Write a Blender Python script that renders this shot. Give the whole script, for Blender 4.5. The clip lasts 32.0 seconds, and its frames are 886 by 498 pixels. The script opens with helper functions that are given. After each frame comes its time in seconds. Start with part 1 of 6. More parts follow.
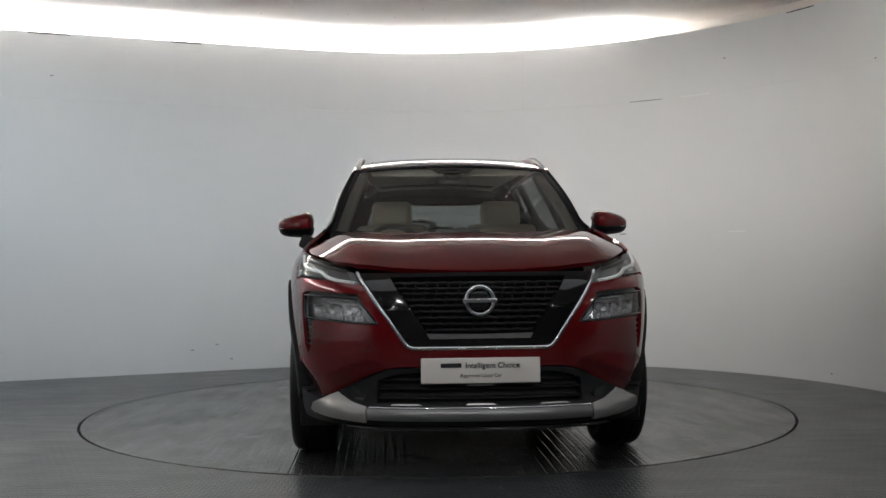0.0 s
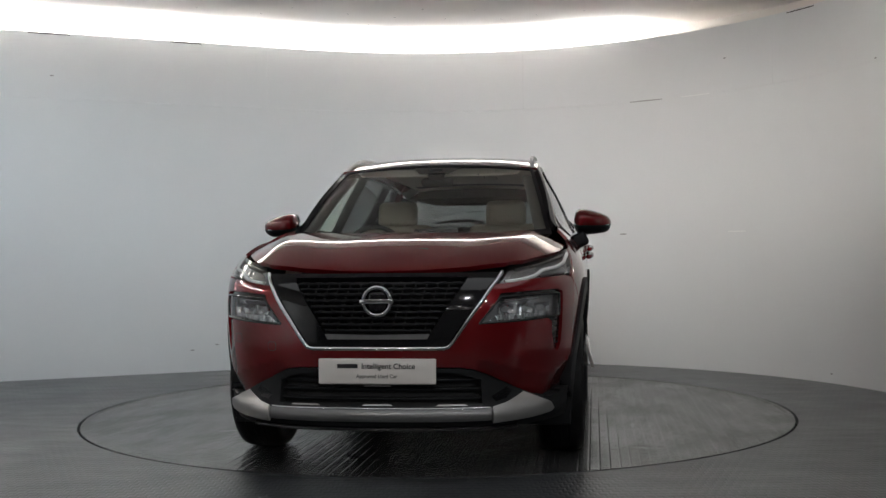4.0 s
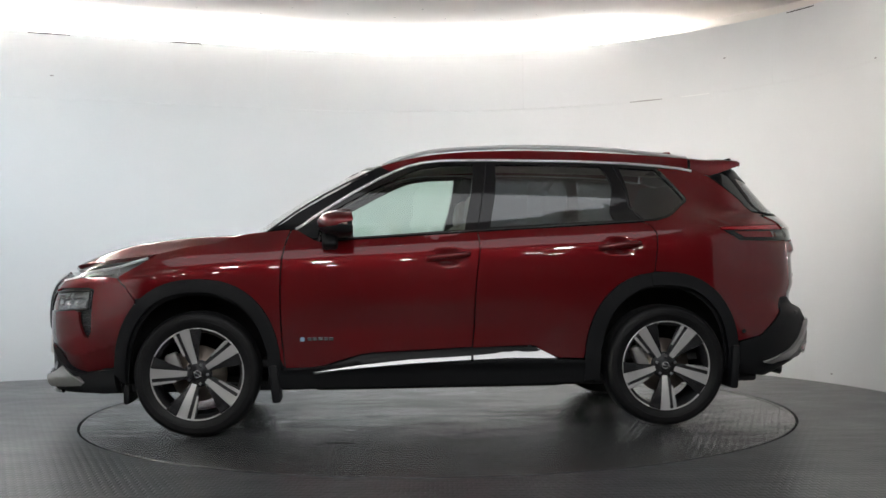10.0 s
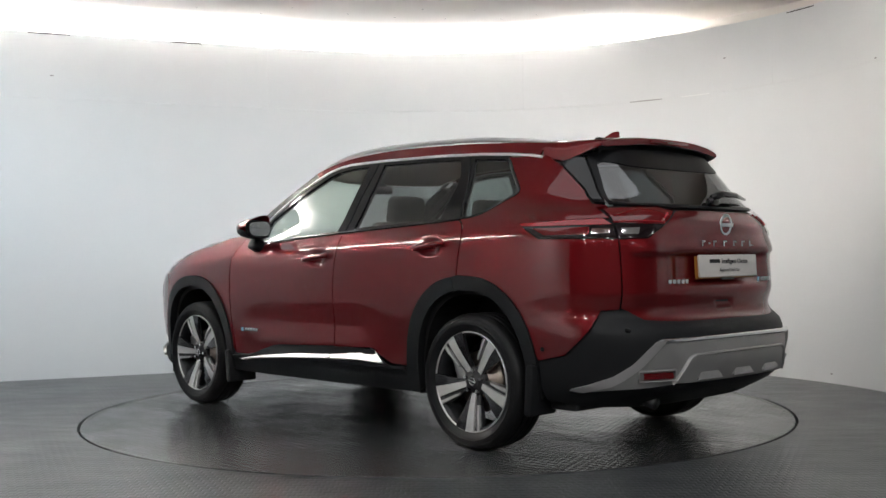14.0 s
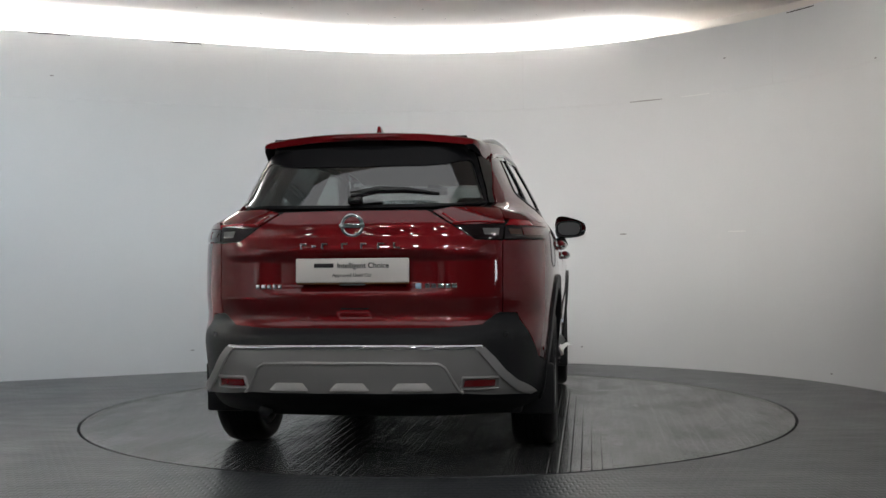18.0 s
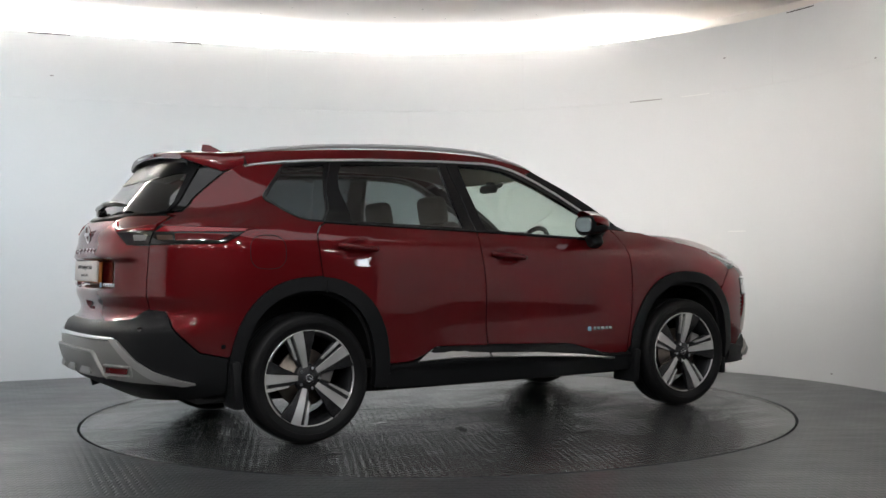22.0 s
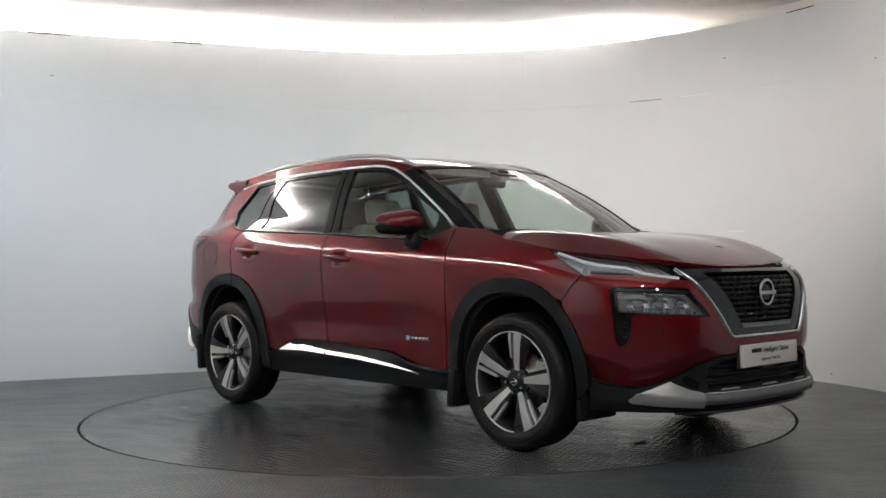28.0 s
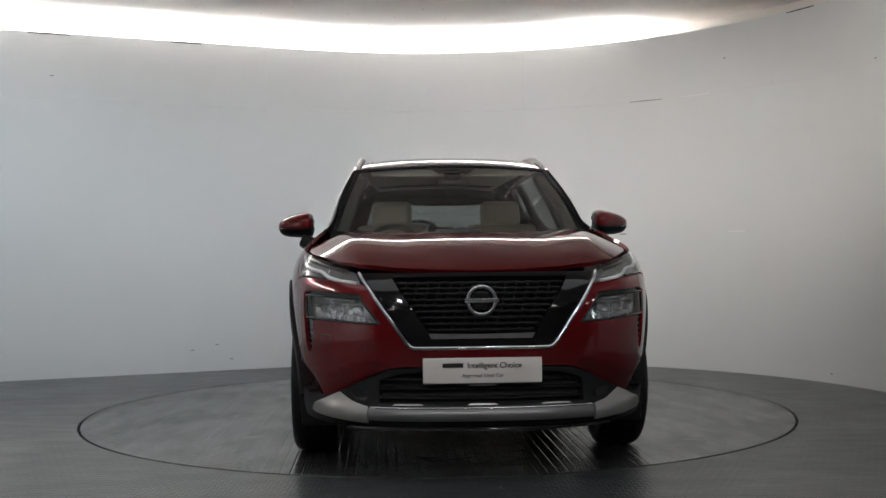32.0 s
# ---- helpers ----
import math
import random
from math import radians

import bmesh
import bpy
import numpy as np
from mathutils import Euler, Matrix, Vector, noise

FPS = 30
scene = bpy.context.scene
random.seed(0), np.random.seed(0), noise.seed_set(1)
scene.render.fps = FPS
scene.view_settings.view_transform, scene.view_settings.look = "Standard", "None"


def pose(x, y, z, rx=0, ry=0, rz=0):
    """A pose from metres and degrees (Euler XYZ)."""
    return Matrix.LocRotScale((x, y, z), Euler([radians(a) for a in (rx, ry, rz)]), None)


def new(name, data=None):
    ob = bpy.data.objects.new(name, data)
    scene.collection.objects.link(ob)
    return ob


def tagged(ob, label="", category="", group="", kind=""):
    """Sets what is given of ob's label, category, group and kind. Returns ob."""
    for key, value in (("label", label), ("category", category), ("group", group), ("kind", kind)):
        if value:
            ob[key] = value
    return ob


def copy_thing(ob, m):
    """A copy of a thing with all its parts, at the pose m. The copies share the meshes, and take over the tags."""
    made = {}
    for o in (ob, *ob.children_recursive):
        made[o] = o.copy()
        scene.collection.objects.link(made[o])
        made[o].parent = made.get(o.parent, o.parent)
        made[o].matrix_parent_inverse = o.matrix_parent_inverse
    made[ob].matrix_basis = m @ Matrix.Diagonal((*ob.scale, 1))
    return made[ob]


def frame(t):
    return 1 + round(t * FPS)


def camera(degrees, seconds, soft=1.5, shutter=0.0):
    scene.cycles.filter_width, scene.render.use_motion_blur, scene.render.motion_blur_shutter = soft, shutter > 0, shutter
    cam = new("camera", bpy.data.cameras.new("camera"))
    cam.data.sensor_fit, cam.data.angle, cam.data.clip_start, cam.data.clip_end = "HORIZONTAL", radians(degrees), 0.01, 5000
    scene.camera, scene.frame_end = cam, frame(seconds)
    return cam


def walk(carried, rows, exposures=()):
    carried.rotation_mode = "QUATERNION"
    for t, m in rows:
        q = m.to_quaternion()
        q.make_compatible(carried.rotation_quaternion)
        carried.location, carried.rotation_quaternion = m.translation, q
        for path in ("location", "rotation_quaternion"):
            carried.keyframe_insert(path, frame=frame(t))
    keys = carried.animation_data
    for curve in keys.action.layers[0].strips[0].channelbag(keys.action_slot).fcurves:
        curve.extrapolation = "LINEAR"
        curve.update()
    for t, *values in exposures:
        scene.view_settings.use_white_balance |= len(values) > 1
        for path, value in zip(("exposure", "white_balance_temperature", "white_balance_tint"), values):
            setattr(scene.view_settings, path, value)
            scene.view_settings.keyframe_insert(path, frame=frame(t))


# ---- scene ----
cam = camera(44.65, 32.0)
EYE = Vector((0, -7.172, 0.998))
CAM = Matrix.Translation(EYE) @ pose(0, 0, 0, 90.483, 0, -0.338) @ pose(0, 0, 0, 0, 0, -0.592)
walk(cam, [(0, CAM), (32.0, CAM)], exposures=[(0, 0.46), (3, 0.46), (6, 0.56), (9, 1.13), (13, 1.17), (14.5, 1.01), (17, 0.56), (19, 0.56), (21, 0.94), (23, 1.13), (25, 1.13), (28, 0.88), (30, 0.56), (32, 0.46)])

# ---------------------------------------------------------------- light
world = bpy.data.worlds.new("world")
scene.world = world
world.use_nodes = True
world.node_tree.nodes["Background"].inputs[0].default_value = (0.05, 0.055, 0.06, 1)
world.node_tree.nodes["Background"].inputs[1].default_value = 0.3


def area_lamp(name, x, y, z, tilt, turn, sx, sy, watts, colour, spread):
    d = bpy.data.lights.new(name, "AREA")
    d.shape, d.size, d.size_y, d.energy, d.color = "RECTANGLE", sx, sy, watts, colour
    d.spread = radians(spread)
    label = "unseen soft fill panel added flush under the ceiling" if name == "ceiling_fill" else "unseen slim ceiling lamp aimed into the studio"
    ob = tagged(new(name, d), label, "lamp", "studio lamps")
    ob.matrix_basis = pose(x, y, z, tilt, 0, turn)
    return ob


# unseen ceiling lamps added over the turntable, aimed at the wall to brighten it
for x, y, turn, watts, colour in ((-3.3, -0.9, 22, 4.6, (0.76, 0.89, 1.0)), (-1.9, -0.4, 12, 4.8, (0.84, 0.94, 1.0)), (-0.4, -0.2, 0, 6.0, (0.91, 0.97, 1.0)), (0.9, -0.4, -14, 7.8, (1.0, 0.97, 0.93)), (1.9, -1.0, -40, 3.2, (1.0, 0.94, 0.86))):
    area_lamp("wall_fill_lamp", x, y, 3.05, 56, turn, 1.2, 0.10, watts, colour, 84)
# unseen fill added flush under the ceiling before the turntable, for the car's glass
for x in (-1.3, 1.1):
    area_lamp("ceiling_fill", x, -3.0, 3.11, 0, 0, 2.4, 2.1, 7.0, (0.95, 0.97, 1.0), 180)
# spot battens over the front edge of the studio
# the first, turned aside, is an added unseen lamp to brighten the left wall
for x, y, turn, watts in ((-2.4, -6.2, 62, 26), (-1.5, -6.5, -6, 3.0), (-0.5, -6.2, -3, 3.0), (0.9, -6.2, 4, 3.5), (2.3, -6.6, 8, 4.0)):
    area_lamp("front_lamp", x, y, 3.05, 55, turn, 0.18, 0.06, watts, (0.97, 0.98, 1.0), 120)


# ---------------------------------------------------------------- materials
def material(name, colour, rough=0.5, metal=0.0, coat=0.0, grain=0.0, grain_scale=60.0, wear=0.0, wear_scale=3.0, bump=0.0, bump_scale=200.0,
             rough_var=0.0, spec=0.5, emit=None, strength=0.0):
    m = bpy.data.materials.new(name)
    m.use_nodes = True
    nt = m.node_tree
    b = nt.nodes["Principled BSDF"]
    b.inputs["Base Color"].default_value = (*colour, 1)
    b.inputs["Roughness"].default_value = rough
    b.inputs["Metallic"].default_value = metal
    b.inputs["Coat Weight"].default_value = coat
    b.inputs["Coat Roughness"].default_value = 0.03
    b.inputs["Specular IOR Level"].default_value = spec
    if emit:
        b.inputs["Emission Color"].default_value = (*emit, 1)
        b.inputs["Emission Strength"].default_value = strength
    tc = nt.nodes.new("ShaderNodeTexCoord")

    def noise_node(scale, detail=4.0):
        n = nt.nodes.new("ShaderNodeTexNoise")
        n.inputs["Scale"].default_value = scale
        n.inputs["Detail"].default_value = detail
        nt.links.new(tc.outputs["Object"], n.inputs["Vector"])
        return n

    if grain or wear:
        mix = nt.nodes.new("ShaderNodeMix")
        mix.data_type = "RGBA"
        mix.blend_type = "MULTIPLY"
        mix.inputs["Factor"].default_value = 1.0
        mix.inputs["A"].default_value = (*colour, 1)
        a, c = noise_node(grain_scale), noise_node(wear_scale)
        ra, rc = nt.nodes.new("ShaderNodeMapRange"), nt.nodes.new("ShaderNodeMapRange")
        ra.inputs[3].default_value, ra.inputs[4].default_value = 1 - grain, 1 + grain
        rc.inputs[3].default_value, rc.inputs[4].default_value = 1 - wear, 1 + wear
        nt.links.new(a.outputs[0], ra.inputs[0])
        nt.links.new(c.outputs[0], rc.inputs[0])
        mul = nt.nodes.new("ShaderNodeMath")
        mul.operation = "MULTIPLY"
        nt.links.new(ra.outputs[0], mul.inputs[0])
        nt.links.new(rc.outputs[0], mul.inputs[1])
        nt.links.new(mul.outputs[0], mix.inputs["B"])
        nt.links.new(mix.outputs["Result"], b.inputs["Base Color"])
    if rough_var:
        n = noise_node(wear_scale * 2)
        r = nt.nodes.new("ShaderNodeMapRange")
        r.inputs[3].default_value, r.inputs[4].default_value = max(0.02, rough - rough_var), rough + rough_var
        nt.links.new(n.outputs[0], r.inputs[0])
        nt.links.new(r.outputs[0], b.inputs["Roughness"])
    if bump:
        n = noise_node(bump_scale, 2.0)
        bp = nt.nodes.new("ShaderNodeBump")
        bp.inputs["Strength"].default_value = bump
        bp.inputs["Distance"].default_value = 0.001
        nt.links.new(n.outputs[0], bp.inputs["Height"])
        nt.links.new(bp.outputs[0], b.inputs["Normal"])
    return m


def glass(name, tint, see=0.85, rough=0.0, face=0.065):
    """Thin pane: a clear sheet that tints what is behind it, with a glossy surface."""
    m = bpy.data.materials.new(name)
    m.use_nodes = True
    nt = m.node_tree
    nt.nodes.remove(nt.nodes["Principled BSDF"])
    out = nt.nodes["Material Output"]
    t, g, mx, lw, pw, ma = (nt.nodes.new("ShaderNode" + k) for k in ("BsdfTransparent", "BsdfGlossy", "MixShader", "LayerWeight", "Math", "Math"))
    t.inputs[0].default_value = (*[c * see for c in tint], 1)
    g.inputs[0].default_value = (1, 1, 1, 1)
    g.inputs["Roughness"].default_value = rough
    lw.inputs[0].default_value = 0.5
    pw.operation, ma.operation = "POWER", "MULTIPLY_ADD"
    pw.inputs[1].default_value = 5.0
    ma.inputs[1].default_value, ma.inputs[2].default_value = 1 - face, face
    nt.links.new(lw.outputs["Facing"], pw.inputs[0])
    nt.links.new(pw.outputs[0], ma.inputs[0])
    nt.links.new(ma.outputs[0], mx.inputs[0])
    nt.links.new(t.outputs[0], mx.inputs[1])
    nt.links.new(g.outputs[0], mx.inputs[2])
    nt.links.new(mx.outputs[0], out.inputs[0])
    return m


def floor_material(name, colour, wet, dry, tread, edge, mottle):
    """Dark coated tread floor: rows of small raised lozenges, scuffs, and damp patches."""
    m = material(name, colour, 0.42)
    nt = m.node_tree
    b = nt.nodes["Principled BSDF"]
    tc = nt.nodes.new("ShaderNodeTexCoord")
    br = nt.nodes.new("ShaderNodeTexBrick")
    br.inputs["Scale"].default_value = 1.0
    br.inputs["Brick Width"].default_value, br.inputs["Row Height"].default_value = 0.042, 0.05
    br.inputs["Mortar Size"].default_value, br.inputs["Mortar Smooth"].default_value = 0.008, 1.0
    nt.links.new(tc.outputs["Object"], br.inputs["Vector"])
    n1, n2, n3 = (nt.nodes.new("ShaderNodeTexNoise") for _ in range(3))
    for n, s, d in ((n1, 1.3, 5.0), (n2, 11.0, 6.0), (n3, 120.0, 3.0)):
        n.inputs["Scale"].default_value, n.inputs["Detail"].default_value = s, d
        nt.links.new(tc.outputs["Object"], n.inputs["Vector"])
    bp = nt.nodes.new("ShaderNodeBump")
    bp.inputs["Strength"].default_value, bp.inputs["Distance"].default_value = tread, 0.002
    nt.links.new(br.outputs["Fac"], bp.inputs["Height"])
    bp.invert = True
    bp2 = nt.nodes.new("ShaderNodeBump")
    bp2.inputs["Strength"].default_value, bp2.inputs["Distance"].default_value = 0.15, 0.001
    nt.links.new(n3.outputs[0], bp2.inputs["Height"])
    nt.links.new(bp.outputs[0], bp2.inputs["Normal"])
    nt.links.new(bp2.outputs[0], b.inputs["Normal"])
    # damp: broad wet zones broken by finer streaks
    stretch = nt.nodes.new("ShaderNodeMapping")
    stretch.inputs["Rotation"].default_value = (0, 0, 0.9)
    stretch.inputs["Scale"].default_value = (1.0, 3.2, 1.0)
    nt.links.new(tc.outputs["Object"], stretch.inputs["Vector"])
    n4 = nt.nodes.new("ShaderNodeTexNoise")
    n4.inputs["Scale"].default_value, n4.inputs["Detail"].default_value = 2.6, 6.0
    nt.links.new(stretch.outputs[0], n4.inputs["Vector"])
    both_noise = nt.nodes.new("ShaderNodeMath")
    both_noise.operation = "MULTIPLY_ADD"
    both_noise.inputs[1].default_value = 0.55
    nt.links.new(n1.outputs[0], both_noise.inputs[0])
    half_noise = nt.nodes.new("ShaderNodeMath")
    half_noise.operation = "MULTIPLY"
    half_noise.inputs[1].default_value = 0.45
    nt.links.new(n4.outputs[0], half_noise.inputs[0])
    nt.links.new(half_noise.outputs[0], both_noise.inputs[2])
    r = nt.nodes.new("ShaderNodeMapRange")
    r.inputs[1].default_value, r.inputs[2].default_value = 0.5 - edge, 0.5 + edge
    r.inputs[3].default_value, r.inputs[4].default_value = wet, dry
    nt.links.new(both_noise.outputs[0], r.inputs[0])
    nt.links.new(r.outputs[0], b.inputs["Roughness"])
    c = nt.nodes.new("ShaderNodeMapRange")
    c.inputs[1].default_value, c.inputs[2].default_value = 0.3, 0.7
    c.inputs[3].default_value, c.inputs[4].default_value = 1 - mottle, 1 + mottle
    nt.links.new(n2.outputs[0], c.inputs[0])
    mix = nt.nodes.new("ShaderNodeMix")
    mix.data_type, mix.blend_type = "RGBA", "MULTIPLY"
    mix.inputs["Factor"].default_value = 1.0
    mix.inputs["A"].default_value = (*colour, 1)
    nt.links.new(c.outputs[0], mix.inputs["B"])
    nt.links.new(mix.outputs["Result"], b.inputs["Base Color"])
    return m


PAINT = material("red_paint", (0.155, 0.0062, 0.0090), 0.40, 0.55, 1.0, spec=0.0, grain=0.12, grain_scale=900, wear=0.03, wear_scale=2.0)
PAINT.node_tree.nodes["Principled BSDF"].inputs["Coat IOR"].default_value = 1.62
CLAD = material("grey_black_plastic", (0.0105, 0.011, 0.012), 0.50, spec=0.26, bump=0.25, bump_scale=900, grain=0.08, wear=0.1)
SLAT = material("black_grille_plastic", (0.004, 0.004, 0.005), 0.34, spec=0.22, wear=0.1)
DARK = material("dark_lining", (0.010, 0.010, 0.011), 0.8, grain=0.2, wear=0.2)
GLOSS = material("gloss_black", (0.006, 0.006, 0.007), 0.09, coat=0.3, wear=0.1)
CHROME = material("chrome", (0.75, 0.76, 0.78), 0.09, 1.0, wear=0.04)
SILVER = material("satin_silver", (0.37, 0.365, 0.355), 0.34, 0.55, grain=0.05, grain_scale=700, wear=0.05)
SILVER_DARK = material("satin_grey_metal", (0.20, 0.20, 0.20), 0.32, 0.6, grain=0.05, grain_scale=700, wear=0.05)
RUBBER = material("tyre_rubber", (0.0085, 0.0085, 0.009), 0.46, spec=0.26, bump=0.3, bump_scale=300, grain=0.15, wear=0.2, wear_scale=9)
ALLOY = material("machined_alloy", (0.74, 0.73, 0.72), 0.27, 0.6, grain=0.08, grain_scale=300, wear=0.05)
ALLOY_DARK = material("dark_alloy", (0.025, 0.026, 0.028), 0.32, 0.4, wear=0.1)
WEDGE = material("gloss_dark_alloy", (0.022, 0.022, 0.024), 0.22, 0.3, coat=0.4, wear=0.1)
BRIGHT = material("polished_metal", (0.62, 0.61, 0.60), 0.28, 0.75, wear=0.08)
RAIL = material("silver_rail_paint", (0.70, 0.70, 0.70), 0.38, 0.3, grain=0.04, grain_scale=700, wear=0.05)
STRIP = material("bright_satin_strip", (0.90, 0.90, 0.89), 0.30, 0.85, wear=0.04)
STEEL = material("brake_steel", (0.35, 0.30, 0.26), 0.4, 1.0, grain=0.15, wear=0.25, wear_scale=14)
LENS_RED = material("red_lens", (0.14, 0.004, 0.006), 0.12, coat=1.0, wear=0.08)
LINE_RED = material("red_light_line", (0.36, 0.008, 0.014), 0.2, coat=1.0)
LENS_SMOKE = material("smoked_lens", (0.016, 0.010, 0.011), 0.10, coat=0.8, wear=0.1, spec=0.1)
LAMP_WHITE = material("lamp_reflector", (0.60, 0.61, 0.63), 0.16, 0.9, wear=0.1, wear_scale=30)
DRL = material("running_light_guide", (0.88, 0.89, 0.90), 0.25)
PLATE = material("plate_white", (0.74, 0.70, 0.66), 0.35, coat=0.3, wear=0.03)
PLATE_YELLOW = material("plate_amber_edge", (0.45, 0.18, 0.03), 0.4)
INK = material("dark_ink", (0.008, 0.008, 0.010), 0.5)
INK_GREY = material("grey_ink", (0.10, 0.095, 0.09), 0.5)
BEIGE = material("beige_leather", (0.40, 0.345, 0.29), 0.55, grain=0.08, grain_scale=250, wear=0.08, bump=0.2, bump_scale=300)
REAR_TRIM = material("dark_rear_leather", (0.07, 0.065, 0.06), 0.55, grain=0.08, grain_scale=250, wear=0.08)
LAMP_DARK = material("lamp_dark_interior", (0.22, 0.22, 0.225), 0.3, 0.6, wear=0.2, wear_scale=20)
LENS_AMBER = material("amber_lens", (0.085, 0.045, 0.032), 0.15, coat=0.8, wear=0.15, wear_scale=30)
LENS_GREY = material("grey_lens", (0.17, 0.165, 0.16), 0.15, coat=0.8, wear=0.15, wear_scale=30)
LAMP_GREY = material("lamp_grey_interior", (0.34, 0.34, 0.35), 0.25, 0.5, wear=0.15, wear_scale=20)
TRIM = material("dark_cabin_trim", (0.035, 0.034, 0.034), 0.6, grain=0.1, wear=0.1)
HEADLINER = material("headliner_cloth", (0.72, 0.66, 0.59), 0.9, grain=0.1, grain_scale=500)
GLASS = glass("clear_glass", (0.80, 0.93, 0.87), 0.90, face=0.10)
SCREEN = glass("windscreen_glass", (0.92, 0.95, 0.90), 0.94, face=0.115)
PRIVACY = glass("privacy_glass", (0.27, 0.30, 0.31), 0.85, face=0.145)
LENS = glass("clear_lens", (0.95, 0.96, 0.97), 0.95)
MIRROR = material("mirror_glass", (0.8, 0.82, 0.84), 0.02, 1.0)
BLUE = material("badge_blue", (0.40, 0.58, 0.75), 0.3)
WALL = material("white_painted_panel", (0.735, 0.74, 0.742), 0.6, grain=0.012, grain_scale=40, wear=0.035, wear_scale=0.9, bump=0.05, bump_scale=60)
CEILING = material("cream_ceiling_paint", (0.80, 0.755, 0.71), 0.7, grain=0.02, wear=0.05, wear_scale=1.2)
HALL = material("dim_hall_paint", (0.115, 0.115, 0.12), 0.7, wear=0.1)
FLOOR = floor_material("dark_tread_floor", (0.055, 0.0585, 0.062), 0.27, 0.40, 0.90, 0.16, 0.16)
TABLE = floor_material("dark_tread_turntable", (0.048, 0.0485, 0.049), 0.14, 0.27, 0.80, 0.09, 0.26)
GAP = material("black_gap", (0.004, 0.004, 0.004), 0.9)
TUBE = material("cove_tube", (1, 1, 1), 0.5, emit=(0.945, 0.975, 1.0), strength=54.0)
TUBE_HALL = material("hall_tube", (1, 1, 1), 0.5, emit=(1.0, 0.97, 0.93), strength=34.0)
SOFT = material("window_light", (1, 1, 1), 0.5, emit=(0.86, 0.93, 1.0), strength=7.0)
SCUFF = material("grey_scuff", (0.38, 0.37, 0.36), 0.7)
SCUFF_DARK = material("dark_dirt", (0.03, 0.026, 0.024), 0.8)
PALE = material("pale_filler", (0.85, 0.85, 0.84), 0.5)
WATER = material("water_film", (0.050, 0.050, 0.051), 0.06, wear=0.1)


# ---------------------------------------------------------------- helpers
def mesh_of(name, verts, faces, mat, normals=None, smooth=True):
    me = bpy.data.meshes.new(name)
    me.from_pydata([tuple(map(float, v)) for v in verts], [], [tuple(map(int, f)) for f in faces])
    me.materials.append(mat)
    if smooth:
        me.polygons.foreach_set("use_smooth", [True] * len(me.polygons))
    me.update()
    if normals is not None:
        me.normals_split_custom_set_from_vertices([tuple(map(float, n)) for n in normals])
    return me


def put(name, me, parent=None, label="", m=None):
    ob = new(name, me)
    if parent:
        ob.parent = parent
    if m is not None:
        ob.matrix_basis = m
    if label:
        tagged(ob, label)
    return ob


def part(name, bm, mat, parent, label="", smooth=True, sharp=35):
    me = bpy.data.meshes.new(name)
    bm.normal_update()
    if smooth:
        for f in bm.faces:
            f.smooth = True
        for e in bm.edges:
            if len(e.link_faces) == 2 and e.calc_face_angle(0) > radians(sharp):
                e.smooth = False
    bm.to_mesh(me)
    bm.free()
    me.materials.append(mat)
    return put(name, me, parent, label)


def block(bm, sx, sy, sz, m=Matrix(), bevel=0.0, seg=2):
    vs = bmesh.ops.create_cube(bm, size=1, matrix=Matrix.Diagonal((sx, sy, sz, 1)))["verts"]
    if bevel:
        es = list({e for v in vs for e in v.link_edges})
        vs = list({v for f in bmesh.ops.bevel(bm, geom=es, offset=bevel, segments=seg, profile=0.5, affect="EDGES")["faces"] for v in f.verts}
                  | {v for v in vs if v.is_valid})
    bmesh.ops.transform(bm, matrix=m, verts=[v for v in vs if v.is_valid])
    return bm


def lathe(profile, axis="y", seg=64):
    """verts, faces of a profile [(r, h)] turned about an axis through the origin."""
    V, F = [], []
    n = len(profile)
    for i in range(seg):
        a = 2 * math.pi * i / seg
        for r, h in profile:
            V.append((r * math.cos(a), h, r * math.sin(a)) if axis == "y" else (r * math.cos(a), r * math.sin(a), h))
    for i in range(seg):
        j = (i + 1) % seg
        for k in range(n - 1):
            q = (i * n + k, i * n + k + 1, j * n + k + 1, j * n + k)
            F.append(q if axis == "y" else q[::-1])
    return V, F


def sweep(path, radius, seg=10, flat=1.0, closed=False):
    """verts, faces of a round bar along a path; radius may be a list; flat squeezes it in height."""
    P = [Vector(p) for p in path]
    V, F = [], []
    for i, p in enumerate(P):
        t = (P[min(i + 1, len(P) - 1)] - P[max(i - 1, 0)]).normalized()
        side = t.cross(Vector((0, 0, 1)))
        side = side.normalized() if side.length > 1e-4 else Vector((1, 0, 0))
        up = side.cross(t)
        r = radius[i] if isinstance(radius, (list, tuple)) else radius
        for k in range(seg):
            a = 2 * math.pi * k / seg
            V.append(p + side * (r * math.cos(a)) + up * (r * flat * math.sin(a)))
    for i in range(len(P) - 1):
        for k in range(seg):
            F.append((i * seg + k, i * seg + (k + 1) % seg, (i + 1) * seg + (k + 1) % seg, (i + 1) * seg + k))
    F.append(tuple(range(seg))[::-1])
    F.append(tuple((len(P) - 1) * seg + k for k in range(seg)))
    return V, F


